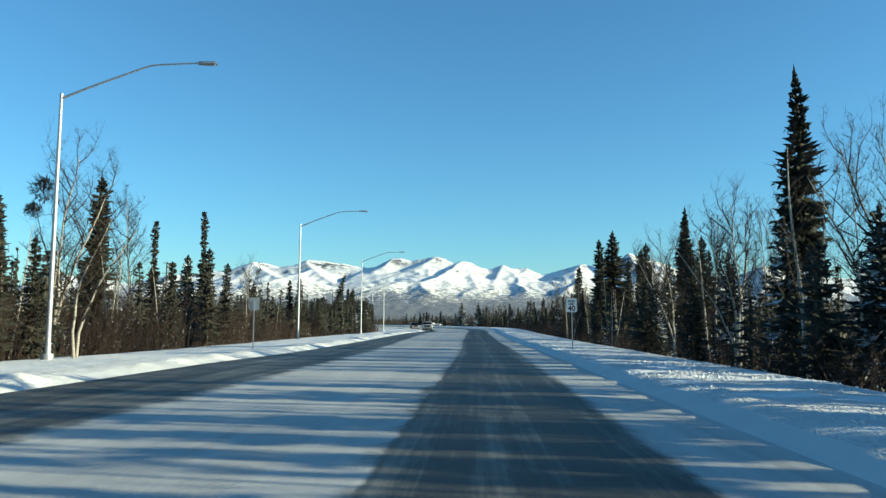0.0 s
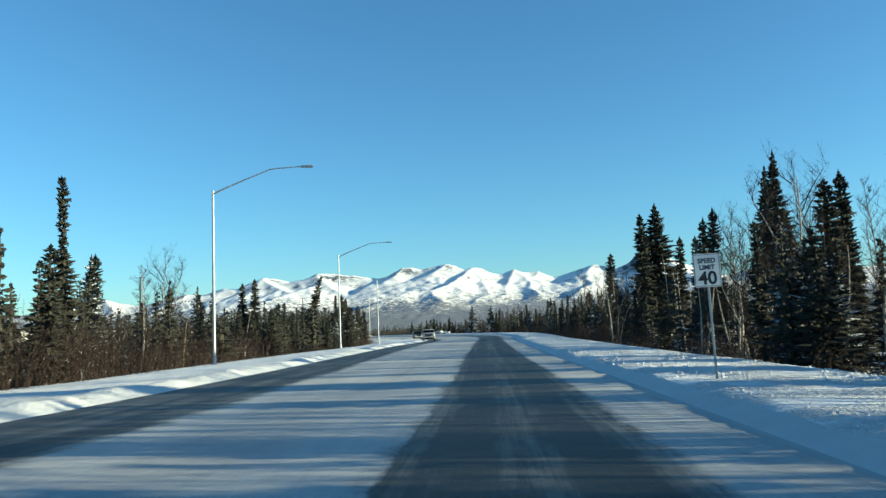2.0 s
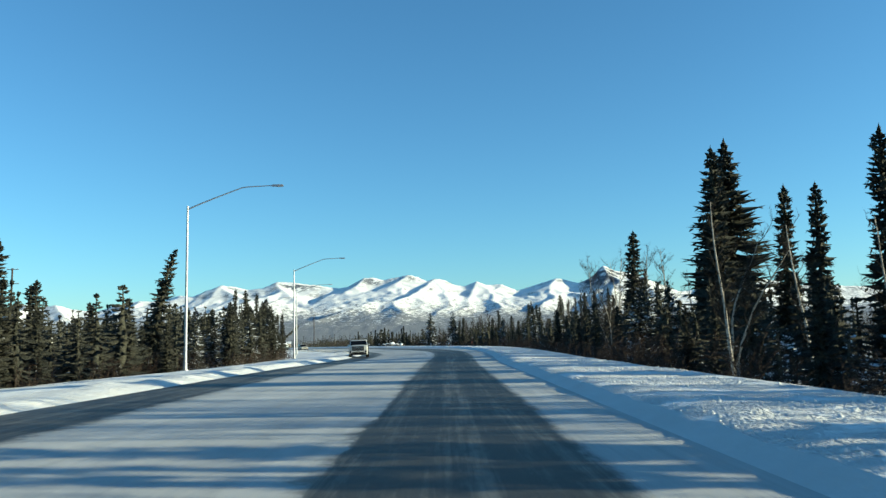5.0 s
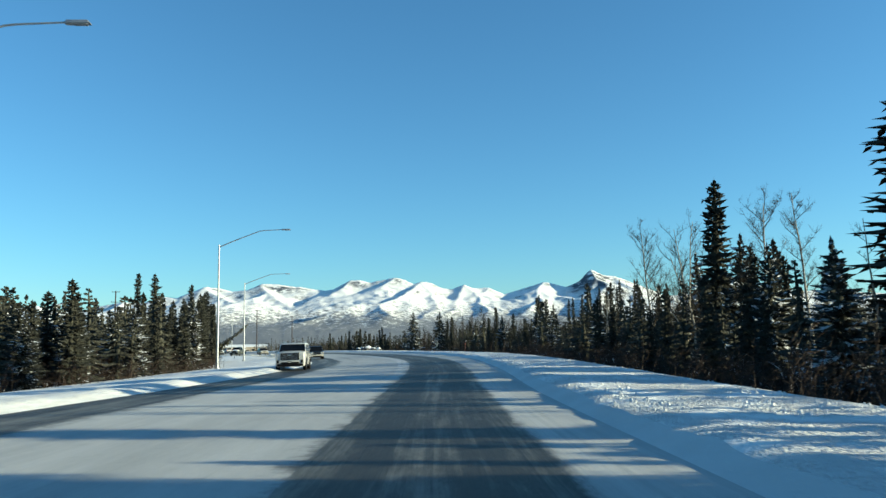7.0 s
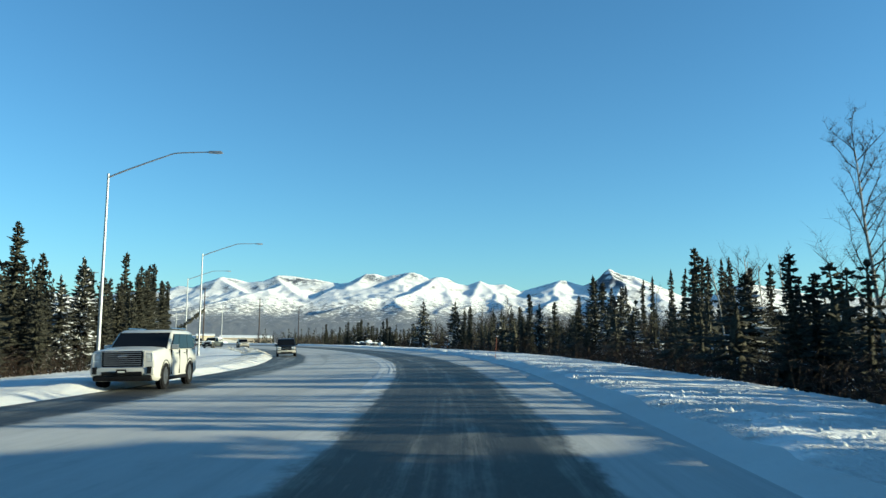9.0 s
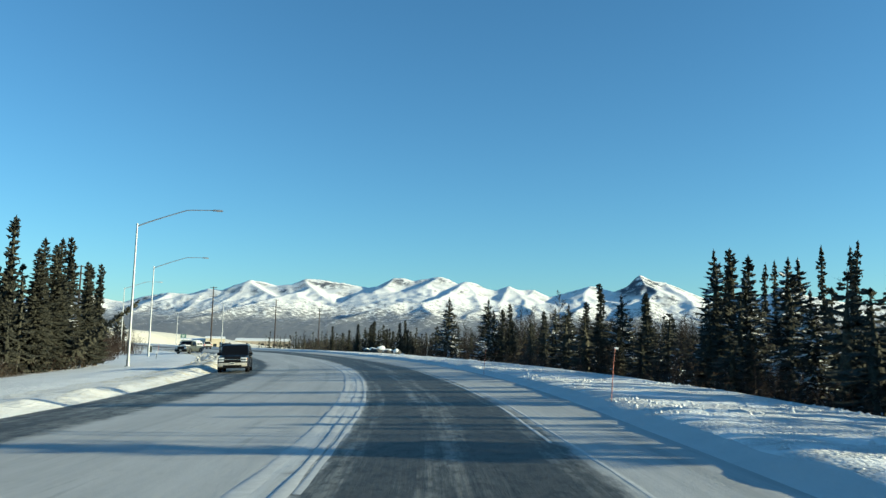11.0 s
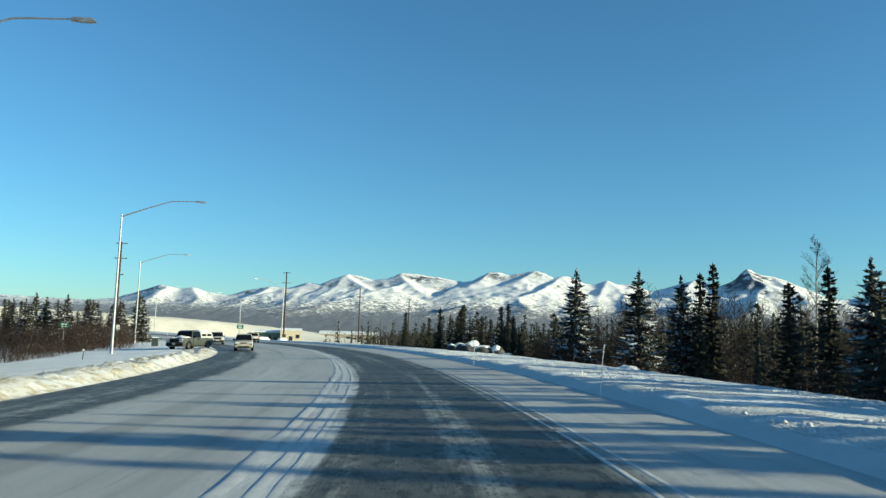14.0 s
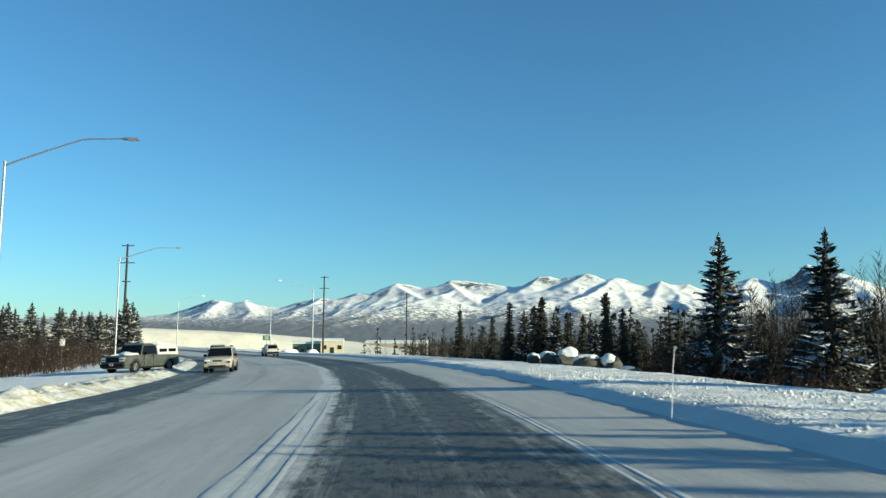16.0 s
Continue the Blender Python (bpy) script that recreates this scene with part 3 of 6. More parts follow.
ridge_line((-27.0, 3.33, 4450), (-26.6, 2.6, 4200), (-27.0, 1.74, 3800))
ridge_line((-21.8, 3.48, 4450), (-22.7, 2.99, 4250), (-23.8, 2.32, 4000), (-25.1, 1.72, 3700))
ridge_line((-19.2, 3.82, 4450), (-20.0, 2.96, 4150), (-20.9, 2.21, 3800))
ridge_line((-12.9, 3.37, 3800), (-15.7, 2.86, 3550), (-18.8, 2.1, 3300), (-20.9, 1.57, 3100))

azs = np.array([-54 + 0.13 * i for i in range(int(100 / 0.13) + 1)])
rs = np.concatenate([np.linspace(R0, 3000, 16)[:-1], np.linspace(3000, R1, 98), R1 + np.array((45.0, 130.0, 240.0))])
ta, cosl = np.tan(np.radians(azs)), math.cos(radians(40))
X, Y = np.meshgrid(MC[0] + ta, rs)
X = X * Y
Y = Y + MC[1]
wide_ = np.abs(azs) > 40
X[:, wide_] = rs[:, None] * np.sin(np.radians(azs[wide_])) / cosl
Y[:, wide_] = MC[1] + rs[:, None] * np.cos(np.radians(azs[wide_])) / cosl
crest_el = np.interp(azs, SKY_X, SKY_Y) + np.array([jag(a) for a in azs])
NX, NY, GULLY, ROUGH = [np.zeros(X.shape) for _ in range(4)]
for j in range(X.shape[0]):
    for i in range(X.shape[1]):
        x, y = X[j, i], Y[j, i]
        w = noise.noise_vector(Vector((x * .0042, y * .0042, 1))) * 34 + noise.noise_vector(Vector((x * .016, y * .016, 5))) * 11
        NX[j, i], NY[j, i] = w.x, w.y
        GULLY[j, i] = noise.ridged_multi_fractal(Vector((x * .0075 + w.x * .004, y * .0045 + w.y * .004, 2)), 0.9, 2.1, 4, 1.0, 2.0)
        ROUGH[j, i] = noise.fractal(Vector((x * .02, y * .015, 7)), 0.8, 2.1, 4)
free = np.clip((R1 - rs[:, None]) / 320, 0, 1)
WX, WY = X + NX * free, Y + NY * free


def flank(points, fall):
    """The height of a ridge's back and its flanks, everywhere on the range, and the distance to it."""
    top, dist = np.full(X.shape, -1e3), np.full(X.shape, 1e6)
    for p, q in zip(points, points[1:]):
        d = q[:2] - p[:2]
        t = np.clip(((WX - p[0]) * d[0] + (WY - p[1]) * d[1]) / (d @ d), 0, 1)
        gap = np.hypot(WX - p[0] - t * d[0], WY - p[1] - t * d[1])
        top = np.maximum(top, p[2] + t * (q[2] - p[2]) - fall * gap + 0.10 * np.maximum(0, gap - 160))
        dist = np.minimum(dist, gap)
    return top, dist


back = np.clip(R1 - rs[:, None], 0, None)
crest_h = R1 * np.tan(np.radians(crest_el))[None, :]
broad_el = sum(np.interp(azs + d, SKY_X, SKY_Y) for d in np.linspace(-2.4, 2.4, 13)) / 13
blend_ = np.clip(back / 70, 0, 1)
fall_h = (1 - blend_) * crest_h + blend_ * R1 * np.tan(np.radians(broad_el * .985))[None, :]
lay = [fall_h - 0.44 * back + 0.10 * np.maximum(0, back - 250)]
near_ridge = np.abs(back) + 0 * X
for points, fall in RIDGES:
    h, d = flank(points, fall)
    lay.append(h)
    near_ridge = np.minimum(near_ridge, d)
apron = rs[:, None] * np.tan(np.radians(np.interp(rs, (2300, 2750, 3300, 4450), (0.0, .8, 1.75, 2.2))))[:, None] + 2 * ROUGH
lay.append(apron)
lay = np.stack(lay)
soft_ = 7.0
peak_ = lay.max(axis=0)
H = peak_ + soft_ * np.log(np.exp((lay - peak_) / soft_).sum(axis=0)) - soft_ * np.log(2) * 0.5
rise_ = np.clip((peak_ - 70) / 150, .06, 1)
H += free * (np.clip(near_ridge / 130, 0.05, 1) * (GULLY - 1.2) * 15 * rise_ + ROUGH * 3.0 * rise_)
lid = rs[:, None] * np.tan(np.radians(crest_el - 0.02 - 0.10 * free))
H = np.where(rs[:, None] < R1 - 1, np.minimum(H, lid), crest_h)
H = np.where(rs[:, None] > R1 + 1, crest_h * (1 - (rs[:, None] - R1) / 330), H)
H -= 8 * np.clip(1 - (rs[:, None] - R0) / 250, 0, 1)
na, nr = X.shape[1], X.shape[0]
quad = (np.arange(nr - 1)[:, None] * na + np.arange(na - 1)[None, :]).ravel()
mf = np.stack([quad, quad + 1, quad + na + 1, quad + na], 1).tolist()
tagged(new("mountain_range", mesh_of("mountain_range", np.stack([X.ravel(), Y.ravel(), H.ravel()], 1).tolist(), mf, MOUNTAIN, True)), "snow-covered mountain range with brushy, haze-coloured lower slopes", "mountains", kind="structure")


# ---- street lamps ----
def street_lamp():
    root = new("street_lamp")
    bm = bmesh.new()
    tube(bm, (0, 0, 0.55), (0, 0, 12.05), 0.125, 0.07, 14)
    part("pole", bm, STEEL, root, smooth=True)
    bm = bmesh.new()
    tube(bm, (0, 0, -0.6), (0, 0, 0.08), 0.28, 0.28, 16)
    tube(bm, (0, 0, 0.08), (0, 0, 0.5), 0.15, 0.14, 14)
    tube(bm, (0, 0, 0.5), (0, 0, 0.56), 0.19, 0.17, 14)
    part("base", bm, STEEL, root, smooth=True)
    bm = bmesh.new()
    tube(bm, (0, 0, 11.98), (0, 0, 12.1), 0.085, 0.08, 12)
    part("cap", bm, STEEL, root, smooth=True)
    bm = bmesh.new()
    rings = []
    for i in range(15):
        k = i / 14
        x = 6.35 * k
        z = 11.85 + 1.62 * min(1, (k / 0.66)) ** 0.92 if k < 0.66 else 13.47 + 0.09 * (k - 0.66) / 0.34
        tip = 0.26 * max(0, 0.66 - k) / 0.66 + 0.01
        r = 0.06 - 0.025 * k
        rings.append([bm.verts.new((x - math.sin(tip) * math.sin(q) * r, math.cos(q) * r, z + math.cos(tip) * math.sin(q) * r)) for q in [math.pi * j / 4 for j in range(8)]])
    for p, q in zip(rings, rings[1:]):
        for j in range(8):
            bm.faces.new((p[j], p[(j + 1) % 8], q[(j + 1) % 8], q[j]))
    bm.faces.new(rings[0])
    bm.faces.new(rings[-1][::-1])
    part("arm", bm, STEEL, root, smooth=True)
    bm = bmesh.new()
    box(bm, 6.75, 0, 13.56, 0.95, 0.34, 0.13, 0.05, 0.8)
    head = part("lamp_head", bm, STEEL, root, "flat grey luminaire", True)
    bm = bmesh.new()
    box(bm, 6.85, 0, 13.485, 0.5, 0.26, 0.03, 0.01)
    part("lens", bm, LENS, head)
    return tagged(root, "tall galvanised street lamp with a long curved arm", "street lamp", "street lamps along the road")


lamp = street_lamp()
# place of the pole, and the bearing of its arm in degrees from +x
LAMPS = [(-19.37, 34.8, 1, 0), (-19.1, 83.2, 2, 0), (-19.6, 132.1, 2, 0), (-21.96, 184.1, 2, 0), (-30.9, 231.3, 15, 0), (-46.0, 270.8, 20, 0), (-70.9, 316.0, 36, 0), (-122, 411, 60, 1), (-69.2, 371, 226, 1), (-97.8, 413, 236, 1)]
for i, (x, y, a, far) in enumerate(LAMPS):
    s, lat = to_road(x, y)
    z = side_z(s, lat) if far else by(y, (34, .1), (83, -.18), (132, -.18), (184, -.32), (231, -.37), (271, -.38), (320, -.2))
    z = max(z, -1.2)
    m = pose(x, y, z, 0, 0, a) @ Matrix.Diagonal((1, 1, (12 - z * (1 - far)) / 12, 1))
    if i == 0:
        lamp.matrix_basis = m
        own = Matrix.Diagonal((1, 1, 1 / lamp.scale.z, 1))
    else:
        copy_thing(lamp, m @ own)


# ---- trees ----
def mesh_np(name, verts, tris, material):
    """A mesh from arrays of corners and triangles."""
    me = bpy.data.meshes.new(name)
    me.vertices.add(len(verts))
    me.vertices.foreach_set("co", np.asarray(verts, np.float32).ravel())
    me.loops.add(len(tris) * 3)
    me.loops.foreach_set("vertex_index", np.asarray(tris, np.int32).ravel())
    me.polygons.add(len(tris))
    me.polygons.foreach_set("loop_start", np.arange(len(tris), dtype=np.int32) * 3)
    me.polygons.foreach_set("loop_total", np.full(len(tris), 3, np.int32))
    me.update(calc_edges=True)
    me.materials.append(material)
    return me


class Soup:
    """Collects small pieces of growth into two arrays."""

    def __init__(self):
        self.v, self.f, self.n = [], [], 0

    def add(self, v, f):
        self.v.append(np.asarray(v, float))
        self.f.append(np.asarray(f, int) + self.n)
        self.n += len(v)

    def spindle(self, a, b, w, flat=0.6):
        """A clump pointed at both ends, thickest near its middle."""
        a, b = np.asarray(a, float), np.asarray(b, float)
        d = b - a
        d = d / (np.linalg.norm(d) + 1e-9)
        x = np.cross(d, (0, 0, 1))
        x = x / (np.linalg.norm(x) + 1e-9)
        y = np.cross(x, d)
        m = a + (b - a) * 0.45
        self.add([a, b, m + x * w - y * w * flat * .3, m - x * w * 0.8 + y * w * flat * 0.6], [(0, 1, 2), (0, 3, 1), (0, 2, 3), (1, 3, 2)])

    def cone(self, a, b, r):
        """A twig: three sides, pointed."""
        a, b = np.asarray(a, float), np.asarray(b, float)
        d = b - a
        d = d / (np.linalg.norm(d) + 1e-9)
        x = np.cross(d, (0.3, 0.2, 1))
        x = x / (np.linalg.norm(x) + 1e-9)
        y = np.cross(x, d)
        self.add([a + x * r, a - x * r * .5 + y * r * .87, a - x * r * .5 - y * r * .87, b], [(0, 1, 3), (1, 2, 3), (2, 0, 3)])

    def limb(self, points, r0, r1, sides=4):
        """A bent, tapered limb."""
        p = [np.asarray(q, float) for q in points]
        rings, f = [], []
        for i, q in enumerate(p):
            d = p[min(i + 1, len(p) - 1)] - p[max(i - 1, 0)]
            d = d / (np.linalg.norm(d) + 1e-9)
            x = np.cross(d, (0.31, 0.17, 0.9) if abs(d[2]) < 0.9 else (1, 0.1, 0))
            x = x / (np.linalg.norm(x) + 1e-9)
            y = np.cross(d, x)
            r = r0 + (r1 - r0) * i / (len(p) - 1)
            rings += [q + (x * math.cos(t) + y * math.sin(t)) * r for t in [2 * math.pi * k / sides for k in range(sides)]]
        for i in range(len(p) - 1):
            for k in range(sides):
                a, b = i * sides + k, i * sides + (k + 1) % sides
                f += [(a, b, b + sides), (a, b + sides, a + sides)]
        self.add(rings, f)

    def arrays(self):
        return np.concatenate(self.v), np.concatenate(self.f)


def spruce_parts(seed, height, reach, tier, per=8, club=0.0, bare=0.05, droop=0.25, size=1.0, lean=0.0, taper=0.85, boughs=0.0, stem=7):
    """The trunk and crown of a spruce. tier: metres between whorls; per: boughs in a whorl; club: how far it thins below a thick head; bare: the share of trunk without branches; boughs: how many tufts of needles
    a full-length bough carries on its own."""
    rng = random.Random(seed)
    ks = (0, .2, .4, .6, .8, 1)
    bend = [lean * height * max(0, k - .3) ** 1.5 + rng.uniform(-.012, .012) * height * k for k in ks]
    side = [rng.uniform(-.014, .014) * height * k for k in ks]
    mid = lambda k: np.array((np.interp(k, ks, bend), np.interp(k, ks, side), k * height))
    trunk, crown = Soup(), Soup()
    trunk.limb([mid(k) for k in ((0, .15, .3, .45, .6, .75, .9, .98) if stem > 4 else (0, .5, .95))], 0.010 * height + 0.03, 0.012, stem)
    trunk.v[0][:stem, 2] -= 0.5
    lumps = [rng.uniform(.66, 1.2) for _ in range(41)]

    def radius(k):
        r = reach * (1 - k) ** taper * (1 - 0.35 * math.exp(-((k - bare) / 0.07) ** 2))
        if club:
            r *= 1 - club * math.exp(-((k - 0.70) / 0.17) ** 2)
            r = max(r, reach * (0.36 if club < .7 else 0.66) * math.exp(-((k - 0.91) / 0.06) ** 2))
        if club < .5:
            r *= min(1.0, .25 + (1 - k) * 6)
        return max(0.07, r * np.interp(k * 40, range(41), lumps))

    # a ragged inner column of old twigs
    rows = max(4, round(height / (0.5 if stem > 4 else 1.5)))
    ring, faces_, sides_ = [], [], 6 if stem > 4 else 4
    for i in range(rows + 1):
        k = bare * .6 + (0.97 - bare * .6) * i / rows
        for j in range(sides_):
            r = radius(k) * rng.uniform(.08, .28) if i < rows else .02
            ring.append(mid(k) + (math.cos(6.283 * j / sides_) * r, math.sin(6.283 * j / sides_) * r, rng.uniform(-.12, .12)))
    for i in range(rows):
        for j in range(sides_):
            a, b = i * sides_ + j, i * sides_ + (j + 1) % sides_
            faces_ += [(a, b, b + sides_), (a, b + sides_, a + sides_)]
    crown.add(ring, faces_)
    z = bare * height
    while z < height * 0.975:
        r0 = radius(z / height)
        head = club >= .7 and z / height > .82
        n = max(4, round(per * rng.uniform(.8, 1.2) * (1.9 if head else 1 if z < .6 * height else 1.4 - .7 * z / height)))
        a0 = rng.random() * 6.283
        for i in range(n):
            # one bough: a drooping, leaf-shaped spray with tufts of needles at its sides
            zz = min(height * .98, z + rng.uniform(0, 1.6) * tier)
            k = zz / height
            p, r = mid(k), 0.5 * (r0 + radius(k))
            a = a0 + 6.283 * (i + rng.uniform(-.45, .45)) / n
            L = r * (rng.uniform(.6, 1.15) if rng.random() > 0.16 else rng.uniform(.25, .5))
            tilt = droop * (1 - .9 * k) - 0.55 * k ** 5 + rng.uniform(-.24, .2)
            dz = -tilt * L
            out, sidev = np.array((math.cos(a), math.sin(a), 0)), np.array((-math.sin(a), math.cos(a), 0))
            arm = lambda t: p + out * L * t + np.array((0, 0, dz * (1.5 * t - .5 * t ** 3) + .10 * L * t ** 4))
            w = (0.08 * L + 0.036 * size) * rng.uniform(.7, 1.25)
            t1, sag = rng.uniform(.5, .7), 0.35 * w + .04 * size
            crown.add([p + (0, 0, .06), arm(t1) + (0, 0, .05 * size), arm(t1 - .1) + sidev * w - (0, 0, sag), arm(t1 - .05) - sidev * w * rng.uniform(.7, 1.1) - (0, 0, sag), arm(1.0)],
                      [(0, 2, 1), (0, 1, 3), (4, 1, 2), (4, 3, 1)])
            if boughs:
                m = max(1, round(boughs * .8 * L / reach + rng.uniform(.2, 1.0))) + head
                for j in range(m):
                    t = 0.3 + 0.6 * (j + rng.uniform(.1, .9)) / m
                    e = arm(min(1.08, t + rng.uniform(.08, .2))) + sidev * rng.choice((-1, 1)) * rng.uniform(.08, .26) * (1.25 - t) * L + (0, 0, rng.uniform(-.22, .0) * size)
                    crown.spindle(arm(t), e, rng.uniform(.032, .062) * size * (.8 + .2 * L), .8)
            if L > 0.7 and stem > 4 and rng.random() < .2:
                trunk.cone(p, p + out * L * .85 + (0, 0, dz * .85), 0.010 + 0.008 * L)
        z += tier * rng.uniform(.6, 1.4)
    crown.spindle(mid(0.93), mid(1.0) + (0, 0, .08), 0.09 * size)
    return trunk.arrays(), crown.arrays()


def birch_parts(seed, height, spread, limbs, fork=1, twiggy=1.0, crook=1.0):
    """Trunk and bare branches of a birch."""
    rng = random.Random(seed)
    trunk, crown = Soup(), Soup()
    for f in range(fork):
        pts_, q, d = [], np.array((0.18 * f, 0.1 * f, -0.4)), np.array((rng.uniform(-.1, .1) + .16 * f * rng.choice((-1, 1)), rng.uniform(-.12, .12), 1.0))
        n = 9
        for i in range(n + 1):
            pts_.append(q.copy())
            d = d + np.array((rng.uniform(-.1, .1), rng.uniform(-.1, .1), 0)) * crook
            q = q + d / np.linalg.norm(d) * height * (0.86 + .14 * rng.random()) / n
        trunk.limb(pts_, 0.0085 * height + 0.015, 0.016, 7)
        for i in range(limbs):
            k = 0.28 + 0.7 * (i + rng.random()) / limbs
            j = min(n - 1, int(k * n))
            p = pts_[j] + (pts_[j + 1] - pts_[j]) * (k * n - j)
            a = rng.random() * 6.28
            L = spread * (1.15 - 0.8 * k) * rng.uniform(.6, 1.3)
            up = rng.uniform(.5, 1.3)
            path_, dd = [p], np.array((math.cos(a), math.sin(a), up))
            for _ in range(3):
                dd = dd / np.linalg.norm(dd) + np.array((rng.uniform(-.35, .35), rng.uniform(-.35, .35), rng.uniform(-.05, .3))) * crook
                path_.append(path_[-1] + dd / np.linalg.norm(dd) * L / 3)
            crown.limb(path_, 0.010 + 0.011 * L, 0.007, 3)
            for _ in range(round(7 * twiggy)):
                # fine twigs that sweep upwards
                t = rng.uniform(.2, 1) * 3
                b = min(2, int(t))
                s0 = path_[b] + (path_[b + 1] - path_[b]) * (t - b)
                e = s0 + np.array((rng.uniform(-.8, .8), rng.uniform(-.8, .8), rng.uniform(.1, 1.3))) * L * 0.34
                crown.cone(s0, e, 0.010)
                for _ in range(round(5 * twiggy)):
                    u = s0 + (e - s0) * rng.uniform(.15, .95)
                    crown.cone(u, u + np.array((rng.uniform(-.8, .8), rng.uniform(-.8, .8), rng.uniform(-.1, 1.0))) * L * 0.24, 0.0055)
    return trunk.arrays(), crown.arrays()


def tree_thing(name, parts_, woods, label, category):
    root = new(name)
    for nm, (v, f), mat in zip(("trunk", "crown"), parts_, woods):
        ob = new(nm, mesh_np(nm, v, f, mat))
        ob.parent = root
    return tagged(root, label, category)


SPRUCE = "narrow dark green black spruce standing in snow"
kinds = {
    "slim": tree_thing("spruce_tree", spruce_parts(1, 8, 1.5, .22, 9, .30, .05, .30, 1.35, 0, .58, 1.2), (BARK, NEEDLES), SPRUCE, "spruce"),
    "full": tree_thing("spruce_tree", spruce_parts(2, 8, 2.3, .20, 11, 0.0, .02, .34, 1.2, 0, .8, 2.4), (BARK, NEEDLES_SNOWY), "bushy dark green spruce with snow on its branches", "spruce"),
    "ragged": tree_thing("spruce_tree", spruce_parts(3, 8, 1.6, .22, 9, .45, .07, .35, 1.35, 0, .5, 1.2), (BARK, NEEDLES), "ragged black spruce with a clubbed top", "spruce"),
    "club": tree_thing("spruce_tree", spruce_parts(4, 12, 2.1, .22, 8, .35, .06, .40, 1.5, 0, .42, 2), (BARK, NEEDLES), "thin black spruce with a thick clubbed top", "spruce"),
    "clubbed": tree_thing("spruce_tree", spruce_parts(9, 12, 1.7, .18, 9, .55, .06, .35, 1.4, 0, .5, 2), (BARK, NEEDLES), "thin black spruce with a dense ball of growth at its top", "spruce"),
    "tall": tree_thing("spruce_tree", spruce_parts(5, 17, 3.3, .20, 10, 0, .03, .42, 1.9, 0, .62, 5), (BARK, NEEDLES), "tall dark green spruce with drooping branches", "spruce"),
    "open": tree_thing("spruce_tree", spruce_parts(6, 10, 3.6, .24, 10, 0, .03, .30, 1.6, 0, .80, 6), (BARK, NEEDLES_SNOWY), "broad dark green spruce with snow on its lower branches", "spruce"),
    "tall_slim": tree_thing("spruce_tree", spruce_parts(7, 14, 2.6, .20, 9, .06, .05, .42, 1.7, 0, .55, 4), (BARK, NEEDLES), "tall narrow black spruce above the thicket", "spruce"),
    "leaning": tree_thing("spruce_tree", spruce_parts(8, 10, 2.0, .19, 8, .25, .03, .40, 1.4, 0.32, .45, 3), (BARK, NEEDLES), "black spruce with a leaning top", "spruce"),
    "birch_young": tree_thing("birch_tree", birch_parts(15, 9, 2.0, 16, 1, .8, .7), (BIRCH, TWIGS), "young bare birch with upswept twigs", "birch"),
    "birch_sapling": tree_thing("birch_tree", birch_parts(16, 9, 1.7, 11, 2, .8, .6), (BIRCH, TWIGS), "young bare birch with two thin stems", "birch"),
    "thin": tree_thing("spruce_tree", spruce_parts(10, 8, 0.85, .19, 8, .3, .05, .35, 1.2, 0, .42, 1.5), (BARK, NEEDLES), "very thin black spruce added for its shadow across the road", "spruce"),
    "birch": tree_thing("birch_tree", birch_parts(11, 11, 3.2, 26, 1, 1.4, .8), (BIRCH, TWIGS), "bare birch with a pale trunk", "birch"),
    "birch_fork": tree_thing("birch_tree", birch_parts(12, 11, 2.8, 16, 2, 1.3, .8), (BIRCH, TWIGS), "bare birch with a forked pale trunk", "birch"),
    "birch_crook": tree_thing("birch_tree", birch_parts(13, 9, 3.6, 16, 2, 1.3, 1.6), (BIRCH, TWIGS), "crooked bare birch with pale limbs", "birch"),
    "birch_thin": tree_thing("birch_tree", birch_parts(14, 11, 2.2, 26, 1, 1.4, .6), (BIRCH, TWIGS), "slender bare birch with fine upright twigs", "birch"),
}
HEIGHT = {"slim": 8, "full": 8, "ragged": 8, "club": 12, "clubbed": 12, "tall": 17, "open": 10, "tall_slim": 14, "leaning": 10, "thin": 8, "birch_young": 8.6, "birch_sapling": 8.6, "birch": 10.6, "birch_fork": 10.6, "birch_crook": 9, "birch_thin": 10.8}
used = {}
rnd = random.Random(5)


def foot(x, y):
    s, lat = to_road(x, y)
    if left_edge(s) - 38 < lat < right_shoulder(s) + 34:
        return side_z(s, lat)
    return ground_z(x, y)


def plant(kind, x, y, top, turn=None, wide=1.0):
    """A tree of a kind at a place, its top at that height."""
    z = foot(x, y)
    k = (top - z) / HEIGHT[kind]
    w = wide * (0.55 * k + 0.45)
    m = pose(x, y, z - 0.05, rnd.uniform(-1.5, 1.5), rnd.uniform(-1.5, 1.5), rnd.uniform(0, 360) if turn is None else turn) @ Matrix.Diagonal((w, w, k, 1))
    if kind in used:
        copy_thing(kinds[kind], m @ used[kind])
    else:
        kinds[kind].matrix_basis = m
        used[kind] = Matrix.Diagonal((*kinds[kind].scale, 1)).inverted()


